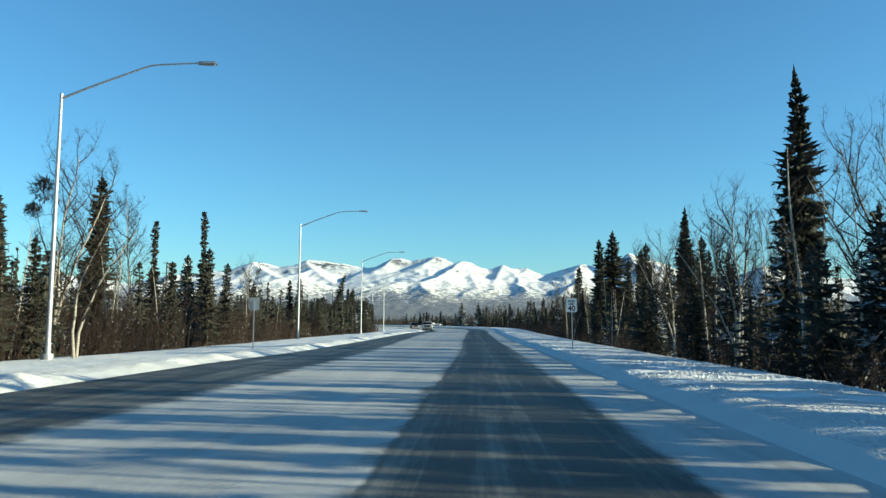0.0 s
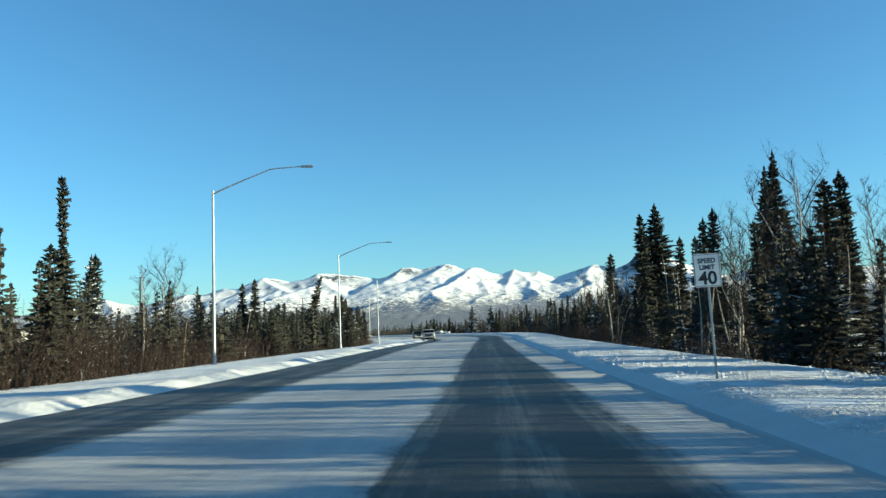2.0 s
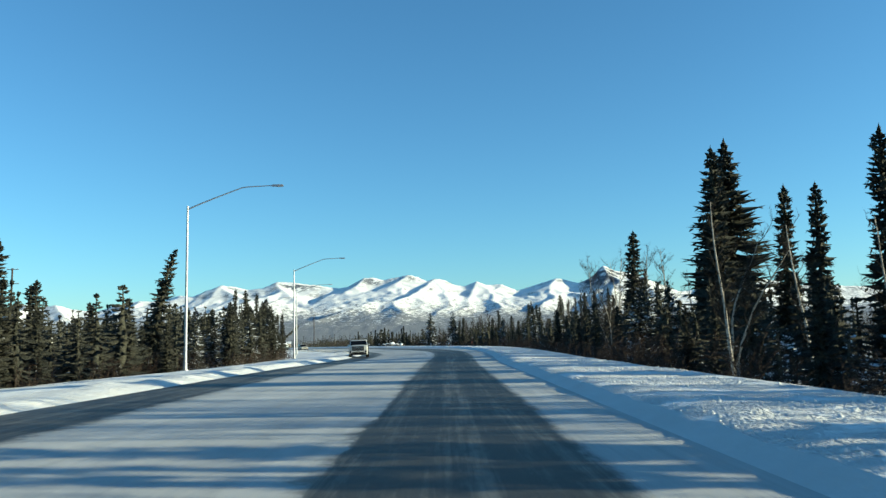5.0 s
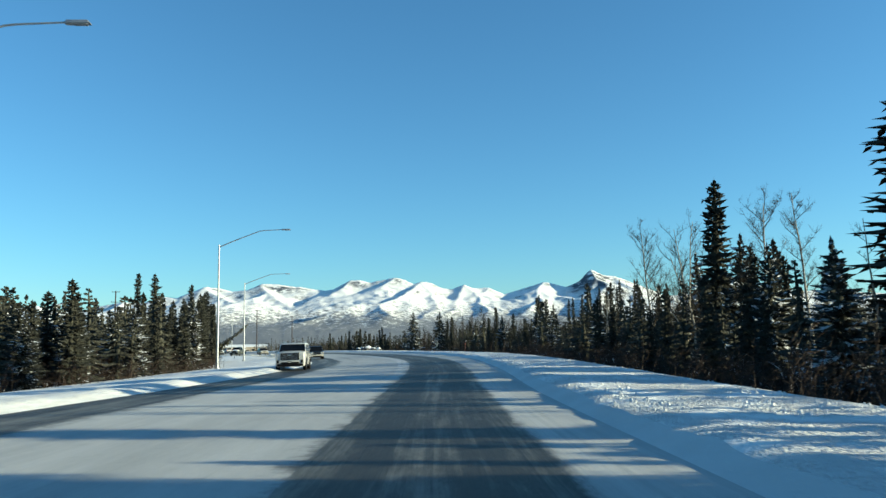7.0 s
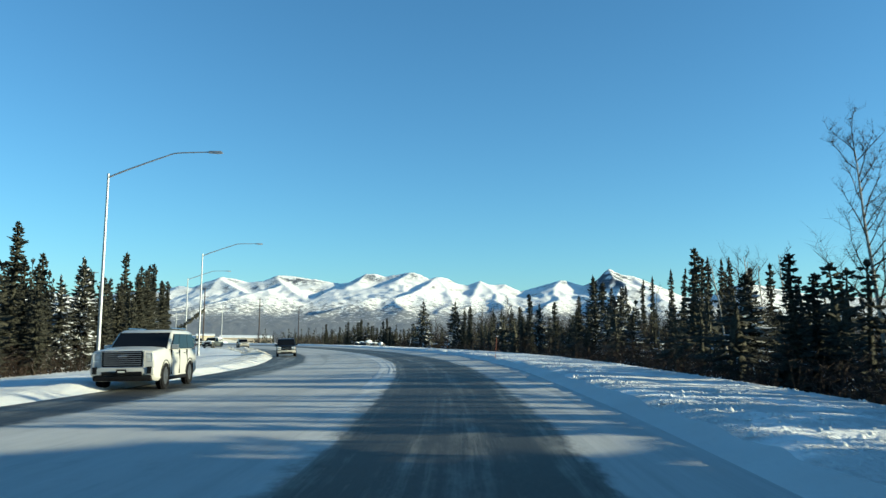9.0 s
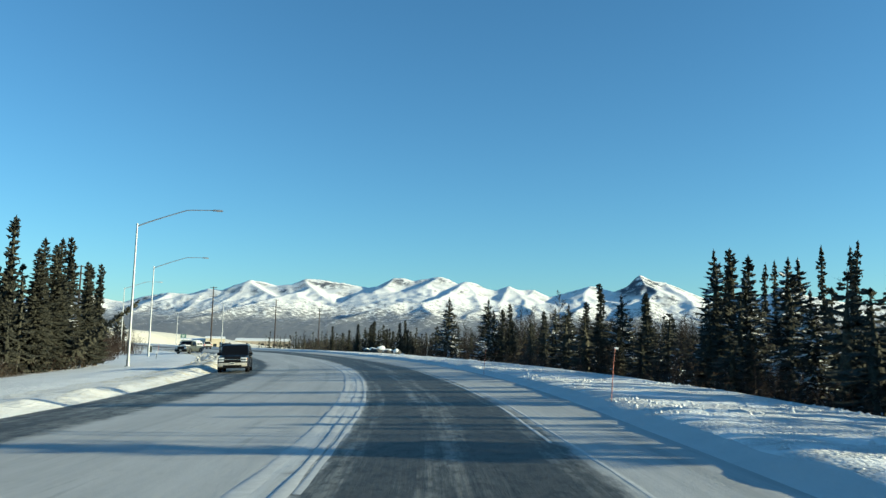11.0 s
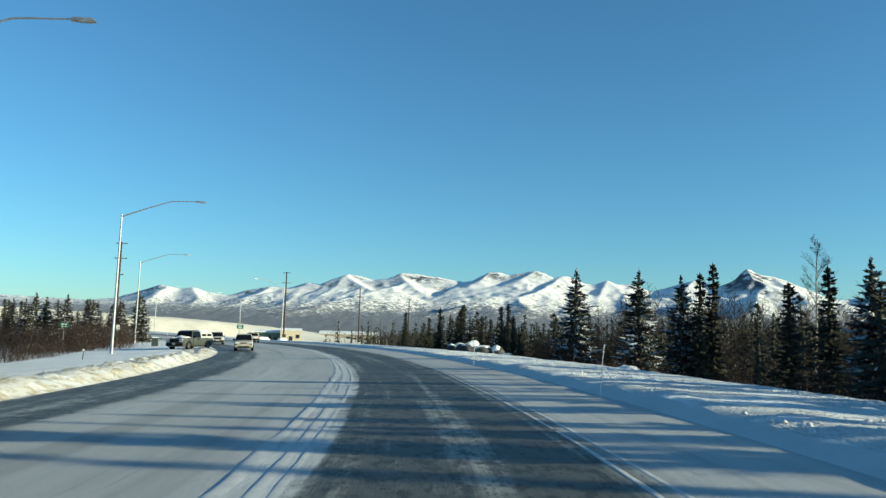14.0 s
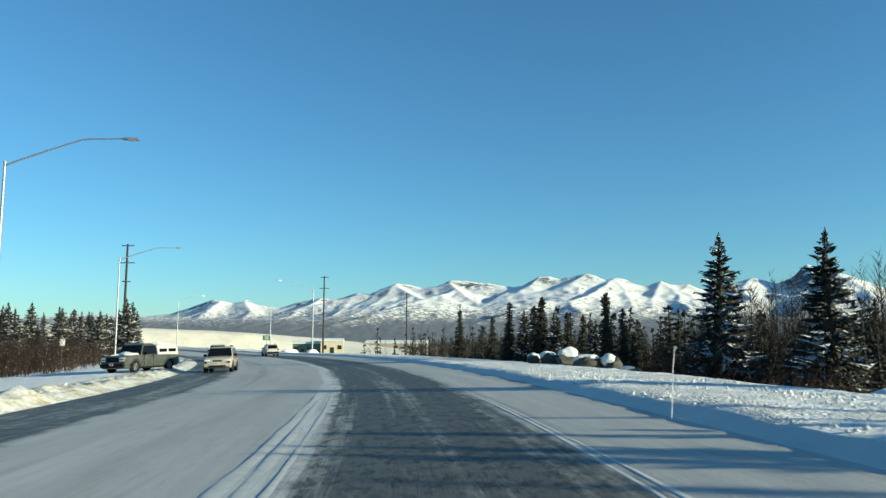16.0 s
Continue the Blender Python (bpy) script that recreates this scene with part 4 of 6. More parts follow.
# trees that stand out, and ones added on the right for their shadows: kind, place, height of the top
for kind, x, y, top in (
        ("tall", 20.8, 52.0, 18.9), ("tall_slim", 20.5, 134.1, 16.2), ("tall", 23.5, 140.0, 18.4), ("tall_slim", 23.0, 110.7, 13.3), ("tall_slim", 23.7, 116.2, 13.0),
        ("tall_slim", 24.8, 131.9, 12.7), ("tall_slim", 26.3, 129.9, 12.5), ("tall", 28.4, 109.0, 17.3), ("tall", 26.5, 101.1, 17.0), ("full", 20.6, 157.9, 9.0),
        ("tall_slim", 20.2, 161.2, 13.6), ("full", 23.4, 173.9, 9.6), ("slim", 15.3, 184.9, 7.8), ("slim", 36.0, 188.0, 12.5), ("ragged", 34.5, 183.0, 10.6), ("slim", 13.1, 209.1, 7.8),
        ("slim", 14.0, 207.5, 7.2), ("ragged", 22.4, 205.3, 9.3), ("slim", 30.7, 224.2, 9.9), ("slim", 34.1, 225.9, 10.5), ("ragged", 32.3, 215.7, 9.9), ("full", 14.5, 215.7, 8.6), ("slim", 15.6, 215.2, 7.9),
        ("ragged", 9.6, 231.7, 7.6), ("club", 22.5, 276.6, 10.1), ("slim", 2.7, 258.6, 7.2), ("slim", 1.7, 257.9, 6.5), ("full", 1.0, 258.9, 6.4), ("open", -6.07, 292.2, 9.8), ("open", 0.64, 289.7, 9.6),
        ("slim", -19.1, 299.0, 5.8), ("slim", -13.6, 291.7, 5.6), ("slim", -27.5, 306.1, 5.2), ("full", -20.6, 301, 4.9), ("full", -18.0, 298, 4.6), ("slim", -12.6, 292.8, 4.6),
        ("tall_slim", -30.0, 60.1, 13.2), ("clubbed", -30.7, 72.8, 11.2), ("clubbed", -28.3, 80.6, 13.2), ("full", -39.6, 105.0, 10.6), ("club", -29.3, 122.1, 8.3), ("club", -27.8, 121.6, 8.7),
        ("full", -35.8, 124.2, 8.3), ("tall_slim", -41.1, 108.8, 11.1), ("leaning", -25.9, 142.9, 10.3), ("club", -37.0, 227.4, 10.3), ("club", -37.2, 230.5, 10.7), ("slim", -37.4, 232.0, 11.1), ("club", -37.6, 234.0, 9.3), ("slim", -38.1, 238.1, 9.2), ("slim", -38.4, 240.7, 7.7), ("club", -37.0, 226.8, 9.4), ("full", -37.5, 232.7, 6.5), ("clubbed", -30.7, 186.0, 9.6), ("club", -29.9, 188.1, 9.8), ("club", -28.0, 195.4, 7.2), ("club", -30.2, 199.0, 7.8), ("slim", -27.4, 201.5, 6.6), ("club", -29.2, 204.0, 6.6), ("slim", -36.9, 222.5, 7.1), ("slim", -31.0, 194.0, 8.2), ("full", -27.6, 190.5, 6.2), ("slim", -37.0, 223.0, 11.4),
        ("club", -37.5, 236.3, 9.3), ("slim", -38.5, 240.6, 9.5), ("slim", -38.0, 237.3, 8.9), ("club", -37.3, 229.8, 10.1), ("slim", -45.4, 253.9, 7.9), ("full", 12.7, 204.3, 6.0), ("full", 13.3, 200.6, 6.3), ("full", 14.5, 202.3, 6.5), ("slim", 8.2, 231.6, 6.0), ("full", 9.8, 223.2, 6.0), ("slim", 11.5, 222.4, 6.2), ("slim", 5.8, 245.5, 5.8), ("full", 6.6, 242.8, 6.0), ("full", 8.2, 243.6, 6.4), ("full", 17.8, 146.6, 6.8), ("slim", 19.6, 148.6, 6.4), ("clubbed", 19.03, 152.0, 7.4), ("clubbed", 18.1, 149.2, 6.4), ("full", 18.6, 141.0, 6.4), ("slim", -21.9, 299.4, 5.5), ("slim", -19.6, 303.7, 6.2), ("slim", -19.5, 297.8, 4.6), ("slim", -17.5, 306.0, 4.9), ("slim", -15.9, 300.1, 4.4), ("full", -14.6, 296.2, 3.9), ("clubbed", -14.0, 302.1, 6.4), ("slim", -11.9, 294.3, 2.8), ("slim", -24.8, 308.1, 4.6), ("slim", -22.3, 311.5, 4.7), ("slim", -19.2, 313.9, 4.5), ("tall_slim", 19.5, 75.0, 9.6), ("tall_slim", 22.0, 78.2, 10.6), ("slim", 17.5, 80.6, 8.0), ("full", 20.0, 83.0, 8.6), ("full", 18.4, 77.0, 7.4), ("slim", 23.5, 81.0, 9.4), ("birch", 16.9, 165.6, 11.0), ("birch_fork", 19.2, 164.9, 11.8), ("birch_thin", 7.8, 256.8, 9.8), ("birch", -29.5, 66.2, 13.3),
        ("birch_crook", -28.4, 97.3, 10.0), ("birch_thin", -26.0, 86.8, 8.4), ("birch_crook", -24.5, 45.0, 13.4), ("birch_crook", -19.2, 36.9, 7.6), ("birch_fork", 25.5, 49.0, 15.5),
        ("birch_crook", 24.0, 42.5, 12.6), ("birch_fork", 27.5, 46.0, 13.6), ("birch_crook", 19.0, 38.0, 12.0), ("birch", 21.5, 58.0, 12.6), ("birch_thin", 18.2, 61.0, 11.5), ("birch_fork", 24.0, 66.0, 12.5), ("birch_crook", 17.0, 70.0, 10.0), ("birch_thin", 27.0, 84.0, 12.5),
        ("birch_crook", 25.5, 92.0, 10.5), ("birch_thin", 20.4, 147.0, 11.0), ("birch", 18.8, 150.0, 10.2), ("birch_thin", 26.5, 120.5, 11.0), ("thin", 25.0, 212.0, 10.2), ("thin", 28.5, 215.5, 10.6), ("thin", 24.2, 218.1, 9.6), ("thin", 29.0, 220.5, 10.9), ("thin", 24.8, 224.1, 10.0), ("thin", 27.8, 226.5, 10.3), ("thin", 23.6, 232.7, 9.6), ("thin", 25.8, 235.9, 10.2), ("thin", 22.4, 239.0, 9.2), ("thin", 24.6, 246.5, 9.8),
        ("tall_slim", -33, 52, 10.5), ("slim", -37, 55, 8.5),
        ("full", -135, 403, 8.6), ("full", -127.6, 402.3, 10.0), ("full", -150, 398, 9.6), ("full", -160, 396, 9.0), ("full", -120, 352, 7.6), ("full", -131, 356, 8.8), ("full", -136, 360, 8.4), ("full", -126, 365, 7.0), ("full", -150, 372, 9)):
    plant(kind, x, y, top, 0 if kind == "leaning" else None, 1.5 if (x, y) == (23.5, 140.0) else 0.78 if x > 20 and y < 133 else 1.0)


# a spruce that has half fallen out of the wood's end
copy_thing(kinds["ragged"], pose(-37.2, 231.0, -0.35, 0, 50, 8) @ Matrix.Diagonal((0.75, 0.75, 1.12, 1)) @ used["ragged"])["label"] = "half-fallen black spruce leaning out of the wood"


# a loose stand of spruces on the open side of the bend
sr = random.Random(8)
for _ in range(46):
    a, d = radians(sr.uniform(-44, -33)), sr.uniform(100, 165)
    if to_road(-12 + math.sin(a) * d, 234 + math.cos(a) * d)[1] > -19:
        continue
    plant(sr.choice(("full", "full", "full", "slim")), -12 + math.sin(a) * d, 234 + math.cos(a) * d, sr.uniform(4.8, 8.0), None, 1.2)


# birches among the spruces
for s, lat, top in [(sr.uniform(-5, 108), sr.uniform(11.5, 26), sr.uniform(5.5, 10.5)) for _ in range(58)] + [(sr.uniform(12, 62), -sr.uniform(20.5, 33), sr.uniform(6, 9.8)) for _ in range(24)] + [(sr.uniform(60, 118), -sr.uniform(20, 34), sr.uniform(3.5, 5.2)) for _ in range(8)] \
        + [(sr.uniform(108, 205), sr.uniform(12, 30), sr.uniform(5.5, 8.5)) for _ in range(14)]:
    p = at_road(s, lat)
    plant(sr.choice(("birch_young", "birch_young", "birch_sapling", "birch_crook")), p.x, p.y, top)


# ---- woods on both sides ----
def sun_gap(x, y):
    """Narrow openings added along the sun's bearing, to let stripes of sunlight onto the road."""
    c = y - 0.123 * x
    return noise.noise(Vector((c * .30, 3.3, 1.7))) + 0.6 * noise.noise(Vector((c * .85, 8.1, 2.2))) > by(c, (-5, .62), (13, .55), (24, .2), (29, 0), (44, 0), (56, 0), (61, .15), (74, .05), (80, -.25), (96, -.25), (104, .02), (112, .1), (122, .1), (127, 0), (133, -.05), (135, -.3), (147, -.3), (149, .01), (168, .01), (172, .25), (182, .25), (189, -.06), (211, -.06), (215, .01))


spots = []          # place, top, kind of filler
wr = random.Random(21)
for s in np.arange(-30, 262, 1.25):
    for k in range(9):
        d = 1.2 + 44 * wr.random() ** 1.5
        lat = verge_end(s) + 1.0 + d
        p = at_road(s + wr.uniform(-.8, .8), lat)
        if s > 240 and lat < 16 + (s - 240) * 0.4 or sun_gap(p.x, p.y):
            continue
        top = by(s, (-30, 8.0), (40, 6.8), (90, 5.9), (130, 5.4), (150, 5.4), (185, 5.3), (215, 4.9), (262, 4.8)) * wr.uniform(.62, 1.12) * (1 + .006 * d)
        if d > 9 or s < 25 or wr.random() < .66:
            spots.append((p.x, p.y, top * by(s, (16, 1.0), (28, .86)), d))
for s in np.arange(-10, 262, 1.25):
    for k in range(8):
        d = 44 * wr.random() ** 1.35
        lat = left_edge(s) - by(s, (0, 9.5), (150, 11.0), (165, 12.2), (195, 11.5), (206, 14), (222, 16), (242, 14.5), (255, 19), (262, 26)) - d
        p = at_road(s + wr.uniform(-.8, .8), lat)
        top = by(s, (-10, 7.5), (60, 6.8), (100, 5.2), (150, 5.6), (200, 7.0), (235, 7.4), (255, 5.0), (262, 4)) * wr.uniform(.6, 1.12)
        if s > 108 or wr.random() < by(d, (4, .3), (10, .65), (20, .85)):
            spots.append((p.x, p.y, top, d))
wr.shuffle(spots)
keep, cells = [], {}
for x, y, top, d in spots:
    c = (int(x // 1.7), int(y // 1.7))
    if c in cells:
        continue
    cells[c] = 1
    keep.append((x, y, top, d))
keep.sort(key=lambda q: q[3])
near_n, rest = 0, []
for q in keep:
    if q[3] < 11 and near_n < 135 and wr.random() < 0.62:
        near_n += 1
        plant(wr.choice(("slim", "slim", "full", "ragged", "slim")), q[0], q[1], q[2], None, wr.uniform(.85, 1.15))
    else:
        rest.append(q)


def scatter(name, shapes, places, material, label, category):
    """Many plants of no count, in one object. places: x, y, z, tall, wide, turn."""
    V, F, n = [], [], 0
    for i, (x, y, z, tall, wide, turn) in enumerate(places):
        v, f = shapes[i % len(shapes)]
        c, s_ = math.cos(turn), math.sin(turn)
        w = np.empty_like(v)
        w[:, 0], w[:, 1], w[:, 2] = (v[:, 0] * c - v[:, 1] * s_) * wide + x, (v[:, 0] * s_ + v[:, 1] * c) * wide + y, v[:, 2] * tall + z
        V.append(w)
        F.append(f + n)
        n += len(v)
    return tagged(new(name, mesh_np(name, np.concatenate(V), np.concatenate(F), material)), label, category, kind="stuff")


def joined(parts_):
    (v, f), (v2, f2) = parts_
    return np.concatenate([v, v2]), np.concatenate([f, f2 + len(v)])


def stand(n, seed, x0, x1, y0, y1):
    """Places in a stand beyond the bend, clear of the road."""
    rng = random.Random(seed)
    out = []
    while len(out) < n:
        x, y = rng.uniform(x0, x1), rng.uniform(y0, y1)
        s, lat = to_road(x, y)
        if lat > 20:
            out.append((x, y, ground_z(x, y)))
    return out


light = [joined(spruce_parts(30 + i, 8, (1.7, 2.1, 1.6, 1.85)[i], .40, 5, (.3, .05, .4, .2)[i], .03, .35, 2.2, 0, .68, 0, 3)) for i in range(4)]
scatter("spruce_wood", light, [(x, y, foot(x, y), (t - foot(x, y)) / 8, wr.uniform(.8, 1.2), wr.uniform(0, 6.28)) for x, y, t, d in rest if wr.random() < (.66 if d < 16 else .26 if y < 196 else .42)]
        + [(x, y, z, wr.uniform(.5, .95), wr.uniform(.8, 1.2), wr.uniform(0, 6.28)) for x, y, z in stand(300, 35, -42, 80, 292, 335)],
        NEEDLES, "dense dark spruce wood behind the verge", "spruce wood")


def thicket(seed, n=9, tall=2.4):
    rng = random.Random(seed)
    so = Soup()
    for _ in range(n):
        b = np.array((rng.uniform(-.8, .8), rng.uniform(-.8, .8), -.1))
        e = b + np.array((rng.uniform(-.8, .8), rng.uniform(-.8, .8), tall * rng.uniform(.45, 1.15)))
        so.cone(b, e, 0.017)
        for _ in range(6):
            u = b + (e - b) * rng.uniform(.15, .95)
            so.cone(u, u + np.array((rng.uniform(-.6, .6), rng.uniform(-.6, .6), rng.uniform(-.05, .8))) * tall * .34, 0.013)
    return so.arrays()


under = []
for s in np.arange(-20, 258, 1.6):
    for k in range(3):
        d = 3 + 34 * wr.random()
        p = at_road(s + wr.uniform(-.8, .8), verge_end(s) + 1.5 + d)
        if not (s > 236 and d < 9):
            under.append((p.x, p.y, p.z, (1.5 + .05 * d + wr.random() * 1.3) / 6, wr.uniform(.7, 1.1), wr.uniform(0, 6.28)))
    for k in range(2):
        d = 3 + 30 * wr.random()
        p = at_road(s, left_edge(s) - by(s, (0, 10.5), (165, 12.5), (206, 14.5), (222, 16.5), (242, 15), (256, 22)) - d)
        under.append((p.x, p.y, p.z, wr.uniform(1.4, 3.2) / 6, wr.uniform(.6, 1.0), wr.uniform(0, 6.28)))
bushes = []
for s in np.arange(-25, 300, 1.15):
    for k in range(4):
        if s < 262:
            d = 0.6 + 13 * wr.random() ** 1.6
            p = at_road(s, verge_end(s) + 0.4 + d)
            if not (s > 238 and d < 5) and not (sun_gap(p.x, p.y) and wr.random() < .85):
                bushes.append((p.x, p.y, p.z, wr.uniform(.5, 1.25) * by(s, (0, .85), (150, .85), (190, .75)), wr.uniform(.8, 1.4), wr.uniform(0, 6.28)))
        elif k < 2:
            d = 16 * wr.random()
            p = at_road(s, verge_end(s) + 9 + d)
            bushes.append((p.x, p.y, p.z, wr.uniform(.5, 1.1), wr.uniform(.9, 1.5), wr.uniform(0, 6.28)))
    for k in range(8 if s < 110 else 3):
        if s > 5:
            d = 14 * wr.random() ** 1.5
            lat = left_edge(s) - by(s, (0, 9.2), (150, 10.2), (165, 11.2), (195, 10.6), (206, 13), (222, 15), (242, 13), (300, 14)) - d
            p = at_road(s, lat)
            bushes.append((p.x, p.y, p.z, wr.uniform(.4, 1.1) * by(s, (0, 1.9), (60, 1.7), (100, 1.2), (125, .8), (230, .9), (262, .8), (300, .7)), wr.uniform(.8, 1.4), wr.uniform(0, 6.28)))
for _ in range(460):
    a, d = radians(wr.uniform(-46, -33)), wr.uniform(66, 140)
    x, y = -12 + math.sin(a) * d, 234 + math.cos(a) * d
    if to_road(x, y)[1] < -21:
        bushes.append((x, y, foot(x, y), wr.uniform(.8, 1.8), wr.uniform(.9, 1.6), wr.uniform(0, 6.28)))
for _ in range(240):
    s = wr.uniform(112, 182)
    p = at_road(s, verge_end(s) + .5 + 6 * wr.random())
    if not sun_gap(p.x, p.y) or wr.random() < .3:
        bushes.append((p.x, p.y, p.z, wr.uniform(.4, .85), wr.uniform(.9, 1.5), wr.uniform(0, 6.28)))
bushes += [(x, y, z, wr.uniform(.8, 1.7), wr.uniform(.9, 1.6), wr.uniform(0, 6.28)) for x, y, z in stand(480, 36, -42, 60, 288, 318)]
young = [joined(spruce_parts(120 + i, 6, 1.7, .62, 4, .1, .02, .35, 2.4, 0, .8, 0, 3)) for i in range(4)]
scatter("young_spruces", young, under, NEEDLES_SNOWY, "young spruces with a little snow under the taller trees", "young spruce")
scatter("alder_thicket", [thicket(50 + i) for i in range(6)], bushes, BRUSH, "leafless brown alder thicket with traces of snow", "thicket")
RED_TWIGS = leafy("red_twigs", (0.10, 0.028, 0.026), (0.22, 0.075, 0.065))
red = new("red_bush", mesh_np("red_bush", *thicket(61, 34, 5.2), RED_TWIGS))
red.matrix_basis = pose(-2.5, 325.7, ground_z(-2.5, 325.7))
tagged(red, "bare bush with reddish twigs among the birches", "bush")


def far_birch(seed):
    rng = random.Random(seed)
    so = Soup()
    so.cone((0, 0, -.3), (rng.uniform(-.3, .3), rng.uniform(-.3, .3), 8), .06)
    for _ in range(24):
        k = rng.uniform(.2, .95)
        a, L = rng.random() * 6.28, 1.9 * (1.15 - k)
        so.cone((0, 0, 8 * k), (math.cos(a) * L, math.sin(a) * L, 8 * k + L * rng.uniform(.8, 2)), .024)
    return so.arrays()


def lowland(n, seed, near):
    rng = random.Random(seed)
    out = []
    while len(out) < n:
        a, r = radians(rng.uniform(-42, 50)), rng.uniform(near, 980) if rng.random() < .5 else rng.uniform(near, 520)
        x, y = math.sin(a) * r - 12, 234 - 120 + math.cos(a) * r
        s, lat = to_road(x, y)
        if -34 < lat < 20 or (x < -12 - 0.30 * (y - 234) and 380 < y < 660) or (lat < 0 and x < -12 - 0.25 * (y - 234) and 300 < y < 660) or y < 262 + 0.1 * abs(x):
            continue
        if lat < -30 and x < -60 and y < 400 and rng.random() < .6:
            continue
        out.append((x, y, ground_z(x, y)))
    return out


def deep_wood(n, seed):
    """Places far inside the woods on both sides of the road."""
    rng = random.Random(seed)
    out = []
    while len(out) < n:
        p = at_road(rng.uniform(-30, 250), rng.choice((-1, 1)) * rng.uniform(52, 150))
        if p.y < 262:
            out.append((p.x, p.y, ground_z(p.x, p.y)))
    return out


def beyond(n, seed):
    """Places in the wood between the slope and the valley."""
    rng = random.Random(seed)
    out = []
    while len(out) < n:
        y = rng.uniform(425, 600)
        x = -12 - rng.uniform(.05, .24) * (y - 234)
        if abs(to_road(x, y)[1]) > 30 or y > 520:
            out.append((x, y, ground_z(x, y)))
    return out


scatter("distant_birch_wood", [far_birch(70 + i) for i in range(6)], [(x, y, z, wr.uniform(.6, 1.15) * (1.25 if x > 20 else .85), 1, wr.uniform(0, 6.28)) for x, y, z in lowland(1650, 31, 190)]
        + [(x, y, z, wr.uniform(.55, .9) * (1.62 if x > 0 else 1.2 if x > -6 else .85), 1.4, wr.uniform(0, 6.28)) for x, y, z in stand(1100, 33, -45, 120, 294, 370)]
        + [(x, y, z, wr.uniform(.5, .8), 1.2, wr.uniform(0, 6.28)) for x, y, z in beyond(300, 37)]
        + [(p.x, p.y, p.z, wr.uniform(.45, .8), 1.1, wr.uniform(0, 6.28)) for p in [at_road(wr.uniform(25, 262), wr.uniform(23, 58)) for _ in range(520)]]
        + [(p.x, p.y, p.z, wr.uniform(.45, .78), 1.2, wr.uniform(0, 6.28)) for p in [at_road(wr.uniform(196, 266), wr.uniform(20, 52)) for _ in range(300)]]
        + [(p.x, p.y, p.z, wr.uniform(.4, .75), 1.1, wr.uniform(0, 6.28)) for p in [at_road(wr.uniform(10, 120), -wr.uniform(25, 60)) for _ in range(260)]],
        TWIGS, "leafless brown birch wood on the lowland", "birch wood")
tiny = [joined(spruce_parts(90 + i, 6, 1.5, 1.0, 4, .15, .02, .4, 2.8, 0, .85, 0, 3)) for i in range(4)]
scatter("distant_spruce_wood", tiny, [(x, y, z, wr.uniform(.6, 1.25), wr.uniform(.8, 1.2), wr.uniform(0, 6.28)) for x, y, z in lowland(950, 32, 180)]
        + [(x, y, z, wr.uniform(.6, 1.1), wr.uniform(.8, 1.2), wr.uniform(0, 6.28)) for x, y, z in stand(330, 34, -60, 110, 288, 390)]
        + [(x, y, z, wr.uniform(.6, 1.0), wr.uniform(.8, 1.2), wr.uniform(0, 6.28)) for x, y, z in beyond(160, 38)]
        + [(x, y, z, wr.uniform(.6, 1.3), wr.uniform(.8, 1.3), wr.uniform(0, 6.28)) for x, y, z in deep_wood(330, 39)],
        NEEDLES, "dark spruce wood on the lowland", "spruce wood")


# dark brooms of twigs high in a birch
for i, (x, y, z, r) in enumerate(((-25.97, 45.5, 9.4, .8), (-26.6, 45.5, 8.15, .5))):
    rng, so = random.Random(200 + i), Soup()
    for _ in range(620):
        d = np.array((rng.gauss(0, 1), rng.gauss(0, 1), rng.gauss(0, .9)))
        d = d / np.linalg.norm(d)
        c = d * r * rng.random() ** .5 * .9
        so.spindle(c, c + (d + np.array((rng.uniform(-.8, .8), rng.uniform(-.8, .8), rng.uniform(-.2, .9)))) * r * .3, .035)
    ob = new("twig_broom", mesh_np("twig_broom", *so.arrays(), TWIGS))
    ob.matrix_basis = pose(x, y, z)
    tagged(ob, "dark round broom of twigs high in a bare birch", "twig clump")


# ---- vehicles ----
TYRE = plain("tyre_rubber", (0.010, 0.010, 0.011), 0.8, 0, 0.3, 8)
RIM = plain("alloy_rim", (0.13, 0.132, 0.135), 0.4, 0.8, 0.2, 6)
BLACK = plain("black_plastic", (0.009, 0.009, 0.010), 0.55, 0, 0.25, 6)
MESH = plain("dark_chrome_mesh", (0.42, 0.425, 0.43), 0.3, 0.8, 0.1, 4)
CHROME = plain("chrome", (0.62, 0.62, 0.62), 0.15, 1.0, 0.08, 4)
GLASS = plain("tinted_glass", (0.006, 0.007, 0.009), 0.05, 0, 0.1, 1)
GLASS.node_tree.nodes["Principled BSDF"].inputs["Specular IOR Level"].default_value = 0.16
for dull in (TYRE, BLACK):
    dull.node_tree.nodes["Principled BSDF"].inputs["Specular IOR Level"].default_value = 0.08
HEADLIGHT = plain("headlight_glass", (0.72, 0.74, 0.74), 0.12, 0.3, 0.1, 9)
RED = plain("red_lens", (0.42, 0.018, 0.012), 0.2, 0, 0.1, 6)
AMBER = plain("amber_lens", (0.6, 0.2, 0.03), 0.25, 0, 0.1, 6)
PLATE = plain("plate", (0.55, 0.55, 0.5), 0.5, 0, 0.1, 8)


